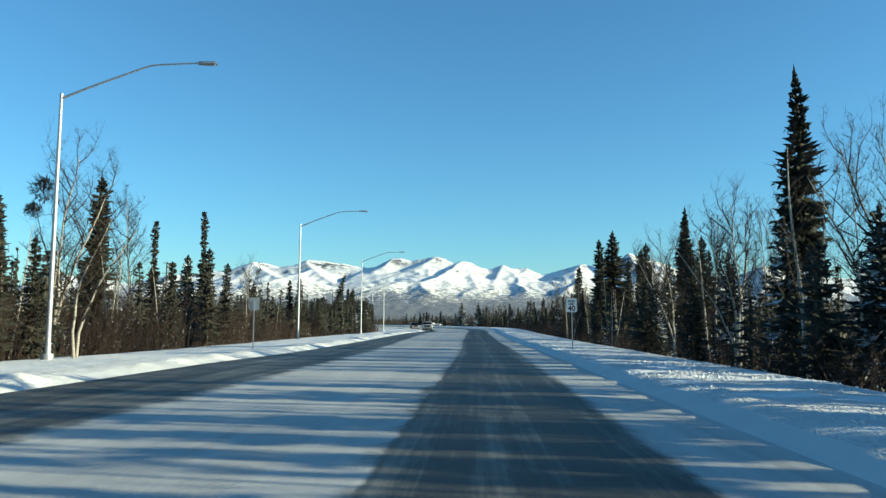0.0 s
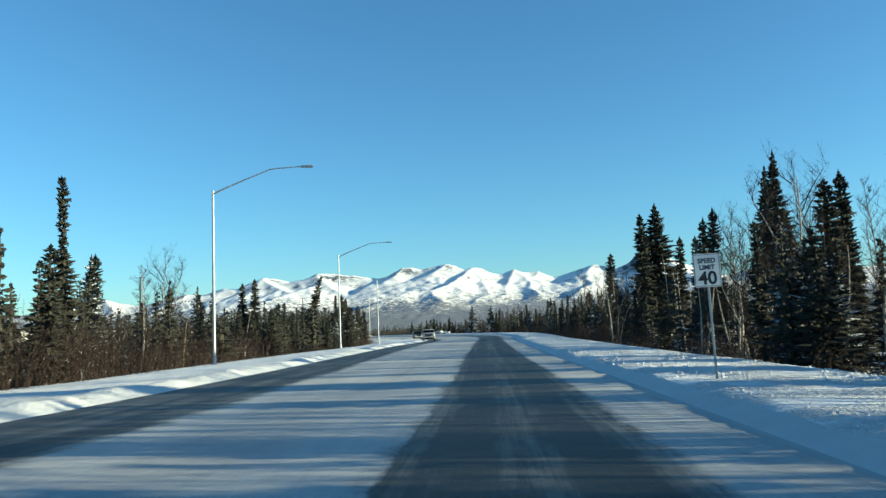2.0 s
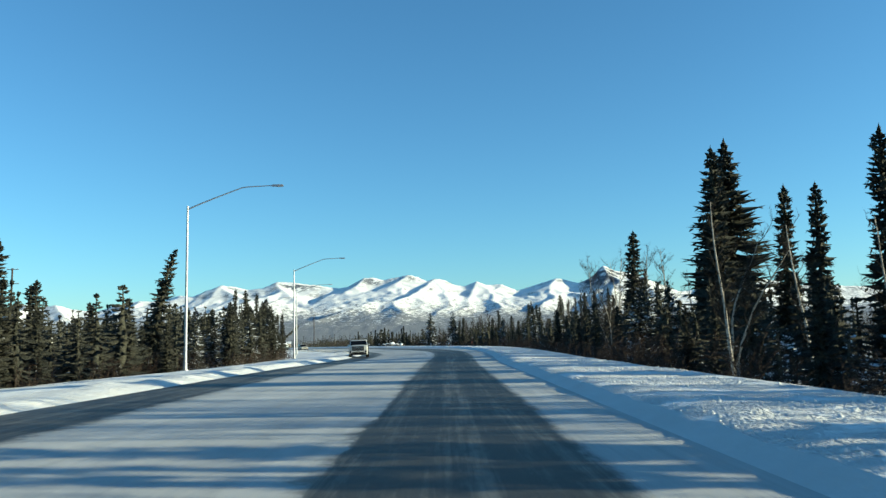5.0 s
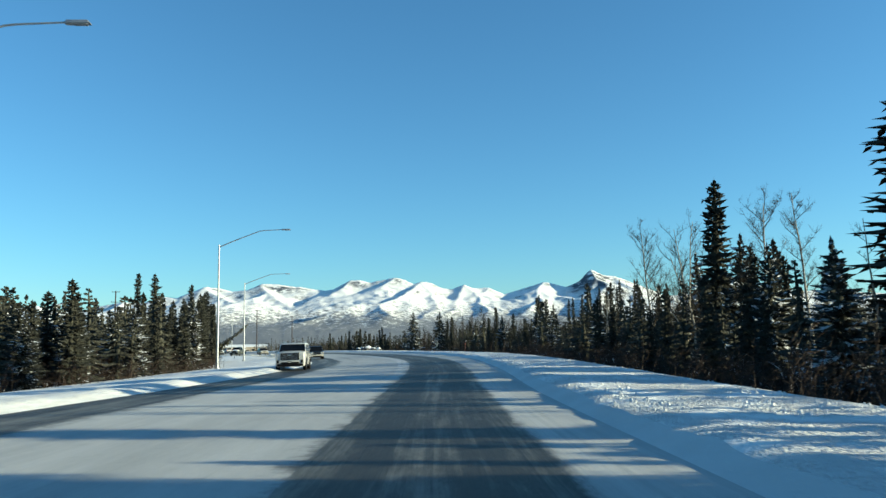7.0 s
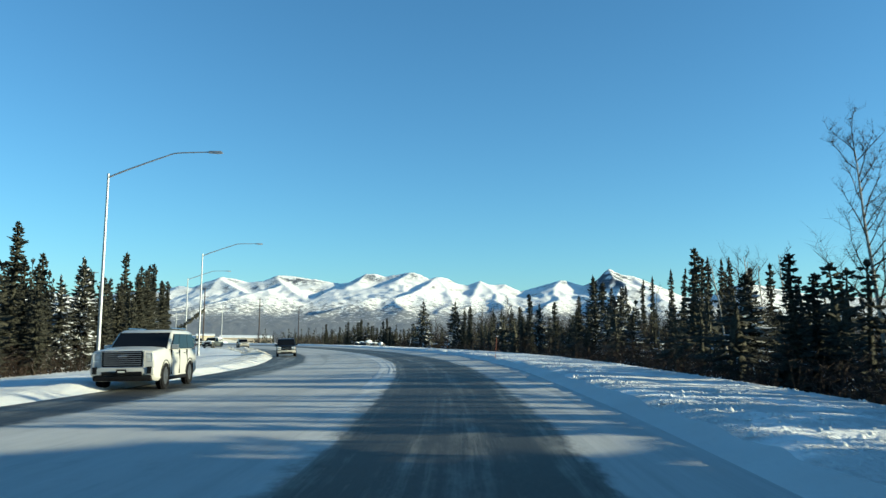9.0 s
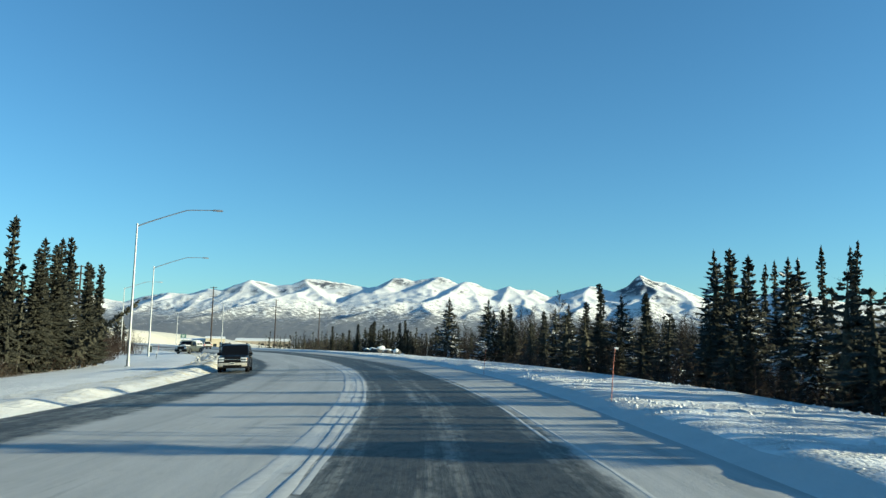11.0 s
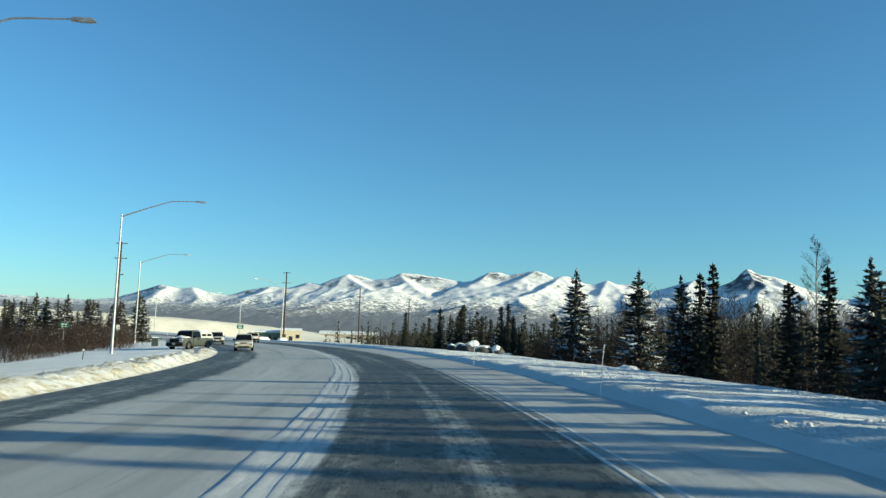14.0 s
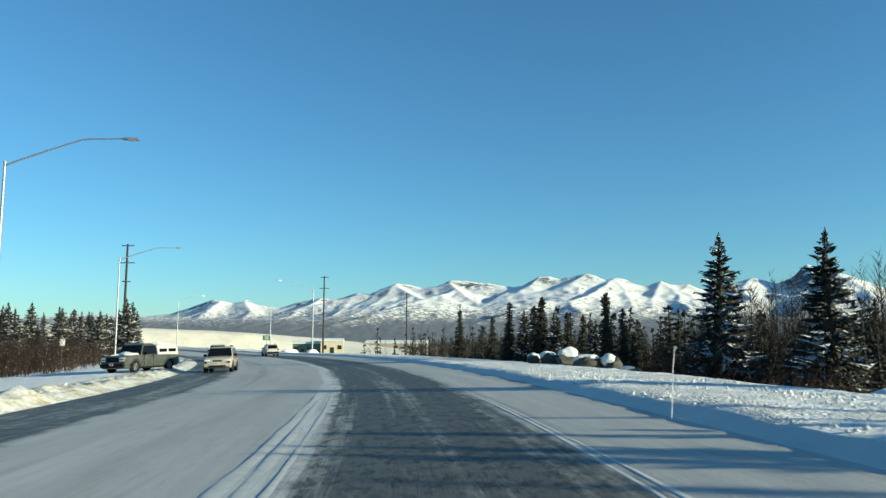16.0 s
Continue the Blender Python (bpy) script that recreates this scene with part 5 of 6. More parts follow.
def paint(name, colour, dirty=0.35):
    """Car paint with winter road film, heavier low down on the doors where the wheels throw it."""
    m, nt, b = nodes_of(name)
    v = coords(nt)
    f = noise_tex(nt, 2.5, 6, 0.7, v)
    film = calc(nt, "MULTIPLY", band(nt, f, 0.35, 0.8), dirty)
    nt.links.new(mixc(nt, film, colour, (0.36, 0.35, 0.33)), b.inputs["Base Color"])
    b.inputs["Roughness"].default_value = 0.28
    b.inputs["Coat Weight"].default_value = 0.12
    b.inputs["Specular IOR Level"].default_value = 0.22
    return m


def lathe(bm, profile, sides=28):
    """A turned shape about the y axis. profile: radius and y."""
    rings = [[bm.verts.new((r * math.cos(a), y, r * math.sin(a))) for a in [2 * math.pi * i / sides for i in range(sides)]] for r, y in profile]
    for p, q in zip(rings, rings[1:]):
        for i in range(sides):
            j = (i + 1) % sides
            bm.faces.new((p[i], p[j], q[j], q[i]))
    bm.faces.new(rings[0][::-1])
    bm.faces.new(rings[-1])


def loft(bm, sections):
    """A skin over cross-sections (each a closed list of points), closed at both ends."""
    rows = [[bm.verts.new(p) for p in sec] for sec in sections]
    n = len(rows[0])
    for a, b in zip(rows, rows[1:]):
        for i in range(n):
            j = (i + 1) % n
            bm.faces.new((a[i], a[j], b[j], b[i]))
    bm.faces.new(rows[0][::-1])
    bm.faces.new(rows[-1])


def pane(bm, quad, inset, lift=0.012):
    """A thin pane lying on a four-cornered face: corners in order, inset in shares of its width and height."""
    a, b, c, d = [Vector(p) for p in quad]
    u0, u1 = (inset[0], 1 - inset[1])
    w0, w1 = (inset[2], 1 - inset[3])
    at = lambda u, w: (a * (1 - u) + b * u) * (1 - w) + (d * (1 - u) + c * u) * w
    q = [at(u0, w0), at(u1, w0), at(u1, w1), at(u0, w1)]
    n = (q[1] - q[0]).cross(q[3] - q[0]).normalized()
    f = [bm.verts.new(p + n * lift) for p in q]
    g = [bm.verts.new(p - n * 0.03) for p in q]
    bm.faces.new(f)
    bm.faces.new(g[::-1])
    for i in range(4):
        j = (i + 1) % 4
        bm.faces.new((f[i], g[i], g[j], f[j]))


def rounded(ob, width):
    """Softens the edges of a body panel."""
    mod = ob.modifiers.new("soft_edges", "BEVEL")
    mod.width, mod.segments, mod.limit_method, mod.angle_limit = width, 3, "ANGLE", radians(24)
    ob.data.set_sharp_from_angle(angle=radians(75))


def vehicle(name, label, category, length, width, height, base, wheel, hood, belt, shield, roof_front, roof_rear, back, colour, trim, kind):
    """A car on its wheels, nose to +x. base: wheelbase; wheel: radius; hood and belt: heights; shield, roof_front, roof_rear and back: places
    along x of the windscreen's foot, the roof's ends and the rear window's foot; kind: suv, old_suv, crossover or pickup."""
    root = new(name)
    h, W = length / 2, width / 2
    ax = (base / 2 + 0.08, -base / 2 + 0.08)
    # lower body
    bm = bmesh.new()
    secs = []
    bed = kind == "pickup"
    tail = belt if not bed else belt - 0.02
    flat = .10 if kind != "crossover" else .32
    for x, low, top, k, nose in ((h, .46, hood - flat - .06, .90, 1), (h - .05, .36, hood - flat * .55, .955, 1), (h - .2, .30, hood - .05, .985, 1), (h - .55, .28, hood - .01, 1.0, 1), (ax[0], .28, hood + .01, 1.0, 1), (shield + .25, .28, hood + .04, 1.0, 1),
                          (shield - .15, .28, belt, 1.0, 0), (0.0, .28, belt, 1.0, 0), (ax[1] + .4, .28, belt, 1.0, 0), (-h + .7, .3, tail, 1.0, 0), (-h + .18, .34, tail, .98, 0), (-h + .05, .42, tail - .06, .95, 0), (-h, .5, tail - .25, .91, 0)):
        w = W * k
        mid_ = low + (top - low) * .62
        half = [(w * .90, low), (w * .97, low + .1), (w, mid_ - .12), (w * .995, mid_ + .04), (w * .955, top - .07), (w * .90, top - .012), (w * .5, top + .028 * nose), (0, top + .04 * nose)]
        secs.append([(x, y, z) for y, z in half] + [(x, -y, z) for y, z in reversed(half[:-1])])
    loft(bm, secs)
    body = part("body", bm, colour, root, "", True)
    rounded(body, 0.05)
    # cabin
    z0, z1 = belt - .03, height
    wb, wt = W * .955, W * {"suv": .83, "old_suv": .83, "pickup": .80, "crossover": .76}[kind]
    f0, f1, r1, r0 = shield, roof_front, roof_rear, back
    B = [(f0, wb, z0), (r0, wb, z0), (r0, -wb, z0), (f0, -wb, z0)]
    M = [(f1 + .12, wt * 1.035, z1 - .10), (r1 - .06, wt * 1.035, z1 - .10), (r1 - .06, -wt * 1.035, z1 - .10), (f1 + .12, -wt * 1.035, z1 - .10)]
    T = [(f1 - .12, wt * .94, z1 - .015), (r1 + .12, wt * .94, z1 - .015), (r1 + .12, -wt * .94, z1 - .015), (f1 - .12, -wt * .94, z1 - .015)]
    U = [((f1 + r1) / 2 + (f1 - r1) * .3, wt * .5, z1), ((f1 + r1) / 2 - (f1 - r1) * .3, wt * .5, z1), ((f1 + r1) / 2 - (f1 - r1) * .3, -wt * .5, z1), ((f1 + r1) / 2 + (f1 - r1) * .3, -wt * .5, z1)]
    bm = bmesh.new()
    loft(bm, [B, M, T, U])
    rounded(part("cabin", bm, colour, root, "", True), 0.05)
    bm = bmesh.new()
    pane(bm, (B[3], B[0], M[0], M[3]), (.035, .035, .06, .02))
    part("windscreen", bm, GLASS, root)
    bm = bmesh.new()
    pane(bm, (B[1], B[2], M[2], M[1]), (.09, .09, .1, .06))
    part("rear_window", bm, GLASS, root)
    n = 2 if bed else 3
    for sgn in (1, -1):
        q = (B[1], B[0], M[0], M[1]) if sgn < 0 else (B[0], B[1], M[1], M[0])
        q = (B[2], B[3], M[3], M[2]) if sgn < 0 else (B[0], B[1], M[1], M[0])
        bm = bmesh.new()
        pane(bm, q, (.06, .03, .06, .08) if sgn > 0 else (.03, .06, .06, .08), .006)
        part("window_trim", bm, BLACK, root)
        for i in range(n):
            bm = bmesh.new()
            a, b = (.05 if i == 0 else .008), (.05 if i == n - 1 else .008)
            u0, u1 = i / n + a * .9, (i + 1) / n - b * .9
            if sgn > 0:
                pane(bm, q, (u0 + (.06 if i == 0 else 0), 1 - u1, .08, .1))
            else:
                pane(bm, q, (1 - u1, u0 + (.06 if i == 0 else 0), .08, .1))
            part("side_window", bm, GLASS, root)
    for sgn in (1, -1):
        # mirror, handles, lower trim
        bm = bmesh.new()
        box(bm, f0 - .38, sgn * (W + .07), belt + .08, .12, .22, .17, .03)
        box(bm, f0 - .38, sgn * (W - .06), belt + .03, .05, .12, .05, .01)
        part("mirror", bm, colour if kind == "suv" else BLACK, root)
        for x in ((f0 - .95, f0 - 1.9) if not bed else (f0 - .95,)):
            bm = bmesh.new()
            box(bm, x, sgn * (W * .995 + .008), belt - .14, .2, .035, .035, .01)
            part("door_handle", bm, trim, root)
        for x in ((f0 - .28, f0 - 1.28, f0 - 2.28) if not bed else (f0 - .28, f0 - 1.2)):
            bm = bmesh.new()
            box(bm, x, sgn * (W * .985), (belt + .42) / 2, .014, .05, belt - .46, .002)
            part("door_seam", bm, BLACK, root)
        bm = bmesh.new()
        box(bm, (ax[0] + ax[1]) / 2, sgn * W * .97, .33, base - wheel * 2.3, .1, .12, .03)
        part("sill", bm, BLACK, root)
        for x in ax:
            # arch: a dark ring round the wheel
            bm = bmesh.new()
            N = 16
            arc = [(math.cos(a), math.sin(a)) for a in [math.pi * (i / N) for i in range(N + 1)]]
            rows = []
            for r, y in ((wheel * .9, W * .80), (wheel * 1.19, W * .80), (wheel * 1.19, W + .012), (wheel * 1.12, W + .012), (wheel * 1.12, W * .86)):
                rows.append([bm.verts.new((x + c * r, sgn * y, wheel + s_ * r)) for c, s_ in arc])
            for p_, q_ in zip(rows, rows[1:]):
                for i in range(N):
                    bm.faces.new((p_[i], p_[i + 1], q_[i + 1], q_[i]))
            part("wheel_arch", bm, BLACK, root)
            bm = bmesh.new()
            lathe(bm, [(wheel * .98, -W * .0 - .02), (wheel * 1.10, 0), (wheel * 1.10, .02), (wheel * .98, .03)], 20)
            for v_ in bm.verts:
                v_.co += Vector((x, sgn * (W * .93), wheel))
            part("wheel_well", bm, BLACK, root)
            bm = bmesh.new()
            lathe(bm, [(wheel * .62, -.11), (wheel * .93, -.12), (wheel, -.085), (wheel * 1.0, .085), (wheel * .93, .12), (wheel * .66, .115), (wheel * .62, .06)])
            wh = part("wheel", bm, TYRE, root, "", True)
            wh.location = (x, sgn * (W - .10), wheel)
            bm = bmesh.new()
            y = .075 * sgn
            for i in range(6):
                a = i * math.pi / 3
                tube(bm, (0, y * .9, 0), (math.cos(a) * wheel * .6, y, math.sin(a) * wheel * .6), .05, .034, 6)
            lathe(bm, [(wheel * .12, min(y, y * 1.4)), (wheel * .12, max(y, y * 1.4))], 12)
            lathe(bm, [(wheel * .60, y * .7), (wheel * .655, y * .7), (wheel * .655, y * 1.35), (wheel * .61, y * 1.35)], 24)
            part("rim", bm, RIM, wh, "spoked alloy rim", True)
        # lights
        bm = bmesh.new()
        if kind == "suv":
            box(bm, h - .13, sgn * (W * .745), hood - .26, .24, .28, .28, .05)
        elif kind == "old_suv" or bed:
            box(bm, h - .09, sgn * (W * .70), hood - .17, .2, .42, .12, .03)
            box(bm, h - .09, sgn * (W * .72), hood - .33, .2, .38, .09, .02)
        else:
            box(bm, h - .17, sgn * (W * .70), hood - .20, .3, .40, .15, .06)
        lamp = part("headlight", bm, HEADLIGHT if kind != "suv" else BLACK, root, "", True)
        if kind == "suv":
            bm = bmesh.new()
            box(bm, h - .02, sgn * (W * .868), hood - .26, .05, .03, .26, .01)
            for z in (-.14, .14):
                box(bm, h - .015, sgn * (W * .80), hood - .26 + z * .86, .05, .16, .028, .01)
            part("daylight_strip", bm, HEADLIGHT, lamp, "white C-shaped light strip")
            bm = bmesh.new()
            box(bm, h - .01, sgn * (W * .745), hood - .25, .03, .11, .10, .02)
            part("lamp_lens", bm, HEADLIGHT, lamp)
        bm = bmesh.new()
        if kind in ("old_suv", "pickup"):
            box(bm, h - .14, sgn * (W * .90), hood - .27, .2, .08, .26, .02)
            part("turn_signal", bm, AMBER, root)
        else:
            box(bm, h - .01, sgn * (W * .80), .64, .2, .15, .22, .03)
            part("fog_light_recess", bm, BLACK, root)
        bm = bmesh.new()
        box(bm, -h + .07, sgn * (W * .82), belt - .12 if kind != "suv" else belt - .05, .16, .16 if kind != "crossover" else .30, .42 if kind != "crossover" else .18, .03)
        part("tail_light", bm, RED, root, "", True)
    # front
    bm = bmesh.new()
    if kind == "suv":
        box(bm, h - .02, 0, hood - .31, .12, W * 1.20, .50, .05)
    elif kind == "crossover":
        box(bm, h - .06, 0, hood - .24, .14, W * .62, .13, .05)
    else:
        box(bm, h - .03, 0, hood - .25, .12, W * 1.05, .30, .03)
    grille = part("grille", bm, BLACK, root)
    bars = {"suv": 7, "crossover": 1, "old_suv": 1, "pickup": 1}[kind]
    for i in range(bars):
        bm = bmesh.new()
        gh = {"suv": .44}.get(kind, 0)
        box(bm, h + .03 if kind != "crossover" else h + .01, 0, hood - (.30 if kind == "suv" else .24) + gh * (i + .5) / bars - gh / 2, .03, W * (1.1 if kind != "crossover" else .5), .014 if kind == "suv" else .05, .005)
        part("grille_bar", bm, MESH if kind == "suv" else CHROME if kind != "pickup" else BLACK, grille)
    if kind == "suv":
        bm = bmesh.new()
        for z in (-.255, .245):
            box(bm, h + .02, 0, hood - .31 + z, .06, W * 1.24, .025, .008)
        for y in (-.615, .615):
            box(bm, h + .015, y * W, hood - .31, .06, .03, .50, .008)
        part("grille_frame", bm, CHROME, grille)
        for i in range(13):
            bm = bmesh.new()
            box(bm, h + .028, W * 1.1 * ((i + .5) / 13 - .5), hood - .31, .02, .014, .44, .004)
            part("grille_bar", bm, MESH, grille)
        bm = bmesh.new()
        box(bm, h + .045, 0, hood - .23, .03, .30, .055, .01)
        part("badge", bm, CHROME, grille, "plain chrome badge bar")
        bm = bmesh.new()
        box(bm, h - .06, 0, .40, .26, W * 1.72, .17, .06)
        part("bumper_lip", bm, BLACK, root, "black lower bumper lip", True)
    bm = bmesh.new()
    if kind == "suv":
        box(bm, h - .03, 0, .61, .20, W * 1.88, .24, .07)
    else:
        box(bm, h + .0, 0, .52, .22, W * 1.86, .26, .07)
    part("front_bumper", bm, trim if kind == "old_suv" else (colour if not bed else BLACK), root, "", True)
    bm = bmesh.new()
    box(bm, h + .06 if kind != "suv" else h + .03, 0, .45 if kind != "suv" else .55, .12, W * 1.2, .11, .03)
    part("lower_grille", bm, BLACK, root)
    for x in (h + .125, -h - .115):
        bm = bmesh.new()
        box(bm, x, 0, .60 if x > 0 else .72, .012, .31, .155, .004)
        pl = part("number_plate", bm, BLACK if kind == "suv" and x > 0 else PLATE, root)
        bm = bmesh.new()
        box(bm, x + math.copysign(.008, x), 0, .60 if x > 0 else .72, .006, .22, .05)
        part("plate_bar", bm, PLATE if kind == "suv" and x > 0 else BLACK, pl)
    bm = bmesh.new()
    box(bm, -h + .0, 0, .55, .24, W * 1.84, .24, .07)
    part("rear_bumper", bm, BLACK if kind != "pickup" else CHROME, root, "", True)
    if kind == "crossover":
        bm = bmesh.new()
        box(bm, r1 - .12, 0, z1 - .03, .34, wt * 1.8, .05, .02)
        part("roof_spoiler", bm, colour, root)
    if kind in ("suv", "old_suv", "crossover"):
        for sgn in (1, -1):
            bm = bmesh.new()
            tube(bm, (f1 - .3, sgn * wt * .84, z1 + .045), (r1 + .2, sgn * wt * .84, z1 + .045), .022, .022, 8)
            for x in (f1 - .35, (f1 + r1) / 2, r1 + .25):
                box(bm, x, sgn * wt * .84, z1 + .01, .1, .035, .07, .01)
            part("roof_rail", bm, CHROME if kind == "suv" else BLACK, root)
    return tagged(root, label, category)


def stand_car(ob, x, y, nose):
    """Sets a vehicle on the road, its nose at a bearing in degrees from +x."""
    s, lat = to_road(x, y)
    i = int(np.argmin(np.abs(ss - s)))
    up = Vector((-right[i, 0] * bank(s), -right[i, 1] * bank(s), 1)).normalized()
    tilt = Vector((0, 0, 1)).rotation_difference(up).to_matrix().to_4x4()
    ob.matrix_basis = Matrix.Translation((x, y, side_z(s, lat) - 0.005)) @ tilt @ pose(0, 0, 0, 0, 0, nose)


WHITE = paint("white_paint", (0.42, 0.42, 0.40), 0.25)
NAVY = paint("dark_blue_paint", (0.004, 0.006, 0.010), 0.025)
GOLD = paint("champagne_paint", (0.33, 0.305, 0.25), 0.3)
OLIVE = paint("grey_green_paint", (0.045, 0.052, 0.045), 0.18)
SALTED = plain("salt_crusted_chrome", (0.50, 0.47, 0.40), 0.5, 0.25, 0.25, 7)
car = vehicle("white_suv", "large white SUV with a wide dark grille", "car", 5.3, 2.06, 1.93, 3.07, .43, 1.30, 1.27, 1.20, .30, -2.18, -2.5, WHITE, CHROME, "suv")
stand_car(car, -10.3, 162.15, math.degrees(math.atan2(-.997, .08)))
car = vehicle("dark_suv", "dark blue older SUV with a salt-crusted bumper", "car", 5.05, 1.98, 1.86, 2.95, .39, 1.10, 1.12, 1.02, .28, -2.08, -2.42, NAVY, SALTED, "old_suv")
stand_car(car, -17.4, 218.2, math.degrees(math.atan2(-.97, .22)))
car = vehicle("champagne_suv", "champagne-coloured compact SUV on the bare lane", "car", 4.6, 1.86, 1.72, 2.8, .36, 1.02, 1.06, 1.0, .15, -1.8, -2.15, GOLD, BLACK, "crossover")
stand_car(car, -39.6, 284.3, math.degrees(math.atan2(-.92, .38)))
car = vehicle("white_crossover", "white compact crossover driving on the snowy lane", "car", 4.5, 1.85, 1.68, 2.68, .35, 1.02, 1.06, 1.15, .35, -1.75, -2.12, WHITE, BLACK, "crossover")
stand_car(car, -62.4, 339.4, math.degrees(math.atan2(.81, -.58)))
car = vehicle("white_truck", "white pickup truck with a dark windscreen", "pickup", 5.7, 2.0, 1.88, 3.6, .39, 1.14, 1.14, 1.05, .55, -.55, -.68, WHITE, CHROME, "pickup")
stand_car(car, -59.4, 319.3, math.degrees(math.atan2(-.88, .47)))
truck = vehicle("pickup_truck", "grey-green pickup with snow on its hood and a white cap", "pickup", 5.7, 2.0, 1.93, 3.5, .42, 1.16, 1.18, 1.25, .80, -.30, -.42, OLIVE, BLACK, "pickup")
stand_car(truck, -44.75, 282.7, math.degrees(math.atan2(-.997, -.08)))
bm = bmesh.new()
loft(bm, [[(x, y, z) for y, z in ((.93, 1.1), (.90, 1.45), (.80, 1.66 + c), (0, 1.72 + c), (-.80, 1.66 + c), (-.90, 1.45), (-.93, 1.1))] for x, c in ((-.50, .06), (-.62, .13), (-1.6, .17), (-2.55, .12), (-2.76, .0))])
cap = part("bed_cap", bm, WHITE, truck, "white truck cap with snow on it", True)
for sgn in (1, -1):
    for x in (-1.1, -2.1):
        bm = bmesh.new()
        box(bm, x, sgn * .915, 1.42, .78, .03, .22, .01)
        part("cap_window", bm, GLASS, cap)


def snow_lump(bm, x, y, z, sx, sy, sz, seed):
    """A rounded, uneven lump."""
    r = bmesh.ops.create_icosphere(bm, subdivisions=3, radius=1.0)["verts"]
    for v in r:
        k = 1 + 0.28 * noise.noise(v.co * 1.3 + Vector((seed, 0, 0))) + 0.10 * noise.noise(v.co * 4 + Vector((seed, 3, 0)))
        v.co = Vector((v.co.x * k * sx + x, v.co.y * k * sy + y, v.co.z * k * sz + z))


bm = bmesh.new()
snow_lump(bm, 1.5, .30, 1.19, .7, .55, .13, 4)
snow_lump(bm, 1.15, -.30, 1.25, .42, .6, .15, 7)
snow_lump(bm, 2.15, -.45, 1.15, .3, .3, .09, 9)
part("hood_snow", bm, SNOW, truck, "patches of snow on the hood", True)

bm = bmesh.new()
snow_lump(bm, -1.6, 0, 1.86, 1.08, .80, .15, 3)
part("cap_snow", bm, SNOW, cap, "layer of snow on the cap", True)

# ---- boulders with snow caps ----
STONE = bark("boulder_stone", (0.075, 0.07, 0.064), (0.03, 0.028, 0.027), 2.0)
BOULDERS = ((-18.24, 286.8, .5, .5), (-17.15, 286.0, .62, .72), (-15.76, 285.3, .95, .98), (-14.48, 283.0, .85, .80), (-13.14, 282.8, .62, 1.0), (-12.06, 281.5, .68, .62), (-10.6, 276.1, .7, .22))
for i, (x, y, w, tall) in enumerate(BOULDERS):
    s, lat = to_road(x, y)
    z, tall = side_z(s, lat) + .06, tall * .95
    rock = new("boulder")
    bm = bmesh.new()
    snow_lump(bm, 0, 0, tall * .36, w, w * .8, tall * .66, i * 5.0)
    for v in bm.verts:
        v.co += Vector((noise.cell(v.co * 2.2 + Vector((i, 0, 0))) - .5, noise.cell(v.co * 2.0 + Vector((9, i, 0))) - .5, 0)) * .16 * w
    part("stone", bm, STONE, rock, "", True)
    bm = bmesh.new()
    snow_lump(bm, -.12 * w, .10, tall * .72, w * (.86 + .1 * math.sin(i * 2.3)), w * .72, tall * (.46 + .08 * math.cos(i * 3.1)), i * 5.0 + 1)
    part("snow_cap", bm, SNOW, rock, "thick cap of snow", True)
    rock.matrix_basis = pose(x, y, z, 0, 0, 13 + (i % 3) * 14)
    tagged(rock, "grey boulder under a thick cap of snow", "boulder", "boulders beside the bend")

# ---- power poles ----
WOOD = bark("pole_wood", (0.045, 0.028, 0.022), (0.022, 0.015, 0.012), 3.0)
CERAMIC = plain("insulator", (0.25, 0.24, 0.23), 0.3)


def power_pole():
    root = new("power_pole")
    bm = bmesh.new()
    tube(bm, (0, 0, -2), (0, 0, 22), .30, .19, 12)
    part("pole", bm, WOOD, root, "", True)
    for z, w in ((21.7, 2.6), (18.3, 3.0), (14.6, 1.7)):
        bm = bmesh.new()
        box(bm, 0, .2, z, w, .14, .16, .02)
        arm = part("crossarm", bm, WOOD, root)
        for x in ((-w / 2 + .15, 0.35, w / 2 - .15) if w > 2 else (-w / 2 + .15, w / 2 - .15)):
            bm = bmesh.new()
            tube(bm, (x, .2, z + .08), (x, .2, z + .34), .07, .05, 8)
            part("insulator", bm, CERAMIC, arm)
    return tagged(root, "tall brown wooden power pole with crossarms", "power pole", "power poles along the valley")


pole = power_pole()
for i, (x, y, top) in enumerate(((-104, 259, 21.2), (-108.2, 370, 21.5), (-102.8, 459.6, 22.6), (-99.8, 540.7, 22.6), (-97, 630, 22.5))):
    m = pose(x, y, top - 22, 0, 0, 8)
    if i == 0:
        pole.matrix_basis = m
    else:
        copy_thing(pole, m)

# ---- signs ----
SIGN_WHITE = plain("sign_white", (0.70, 0.71, 0.70), 0.45, 0, 0.05, 5)
SIGN_GREEN = plain("sign_green", (0.006, 0.10, 0.062), 0.45, 0, 0.1, 5)
SIGN_BACK = plain("sign_back_aluminium", (0.33, 0.34, 0.34), 0.5, 0.6, 0.2, 4)
INK = plain("sign_ink", (0.012, 0.012, 0.012), 0.6)
ORANGE = plain("orange_plastic", (0.40, 0.12, 0.075), 0.6)


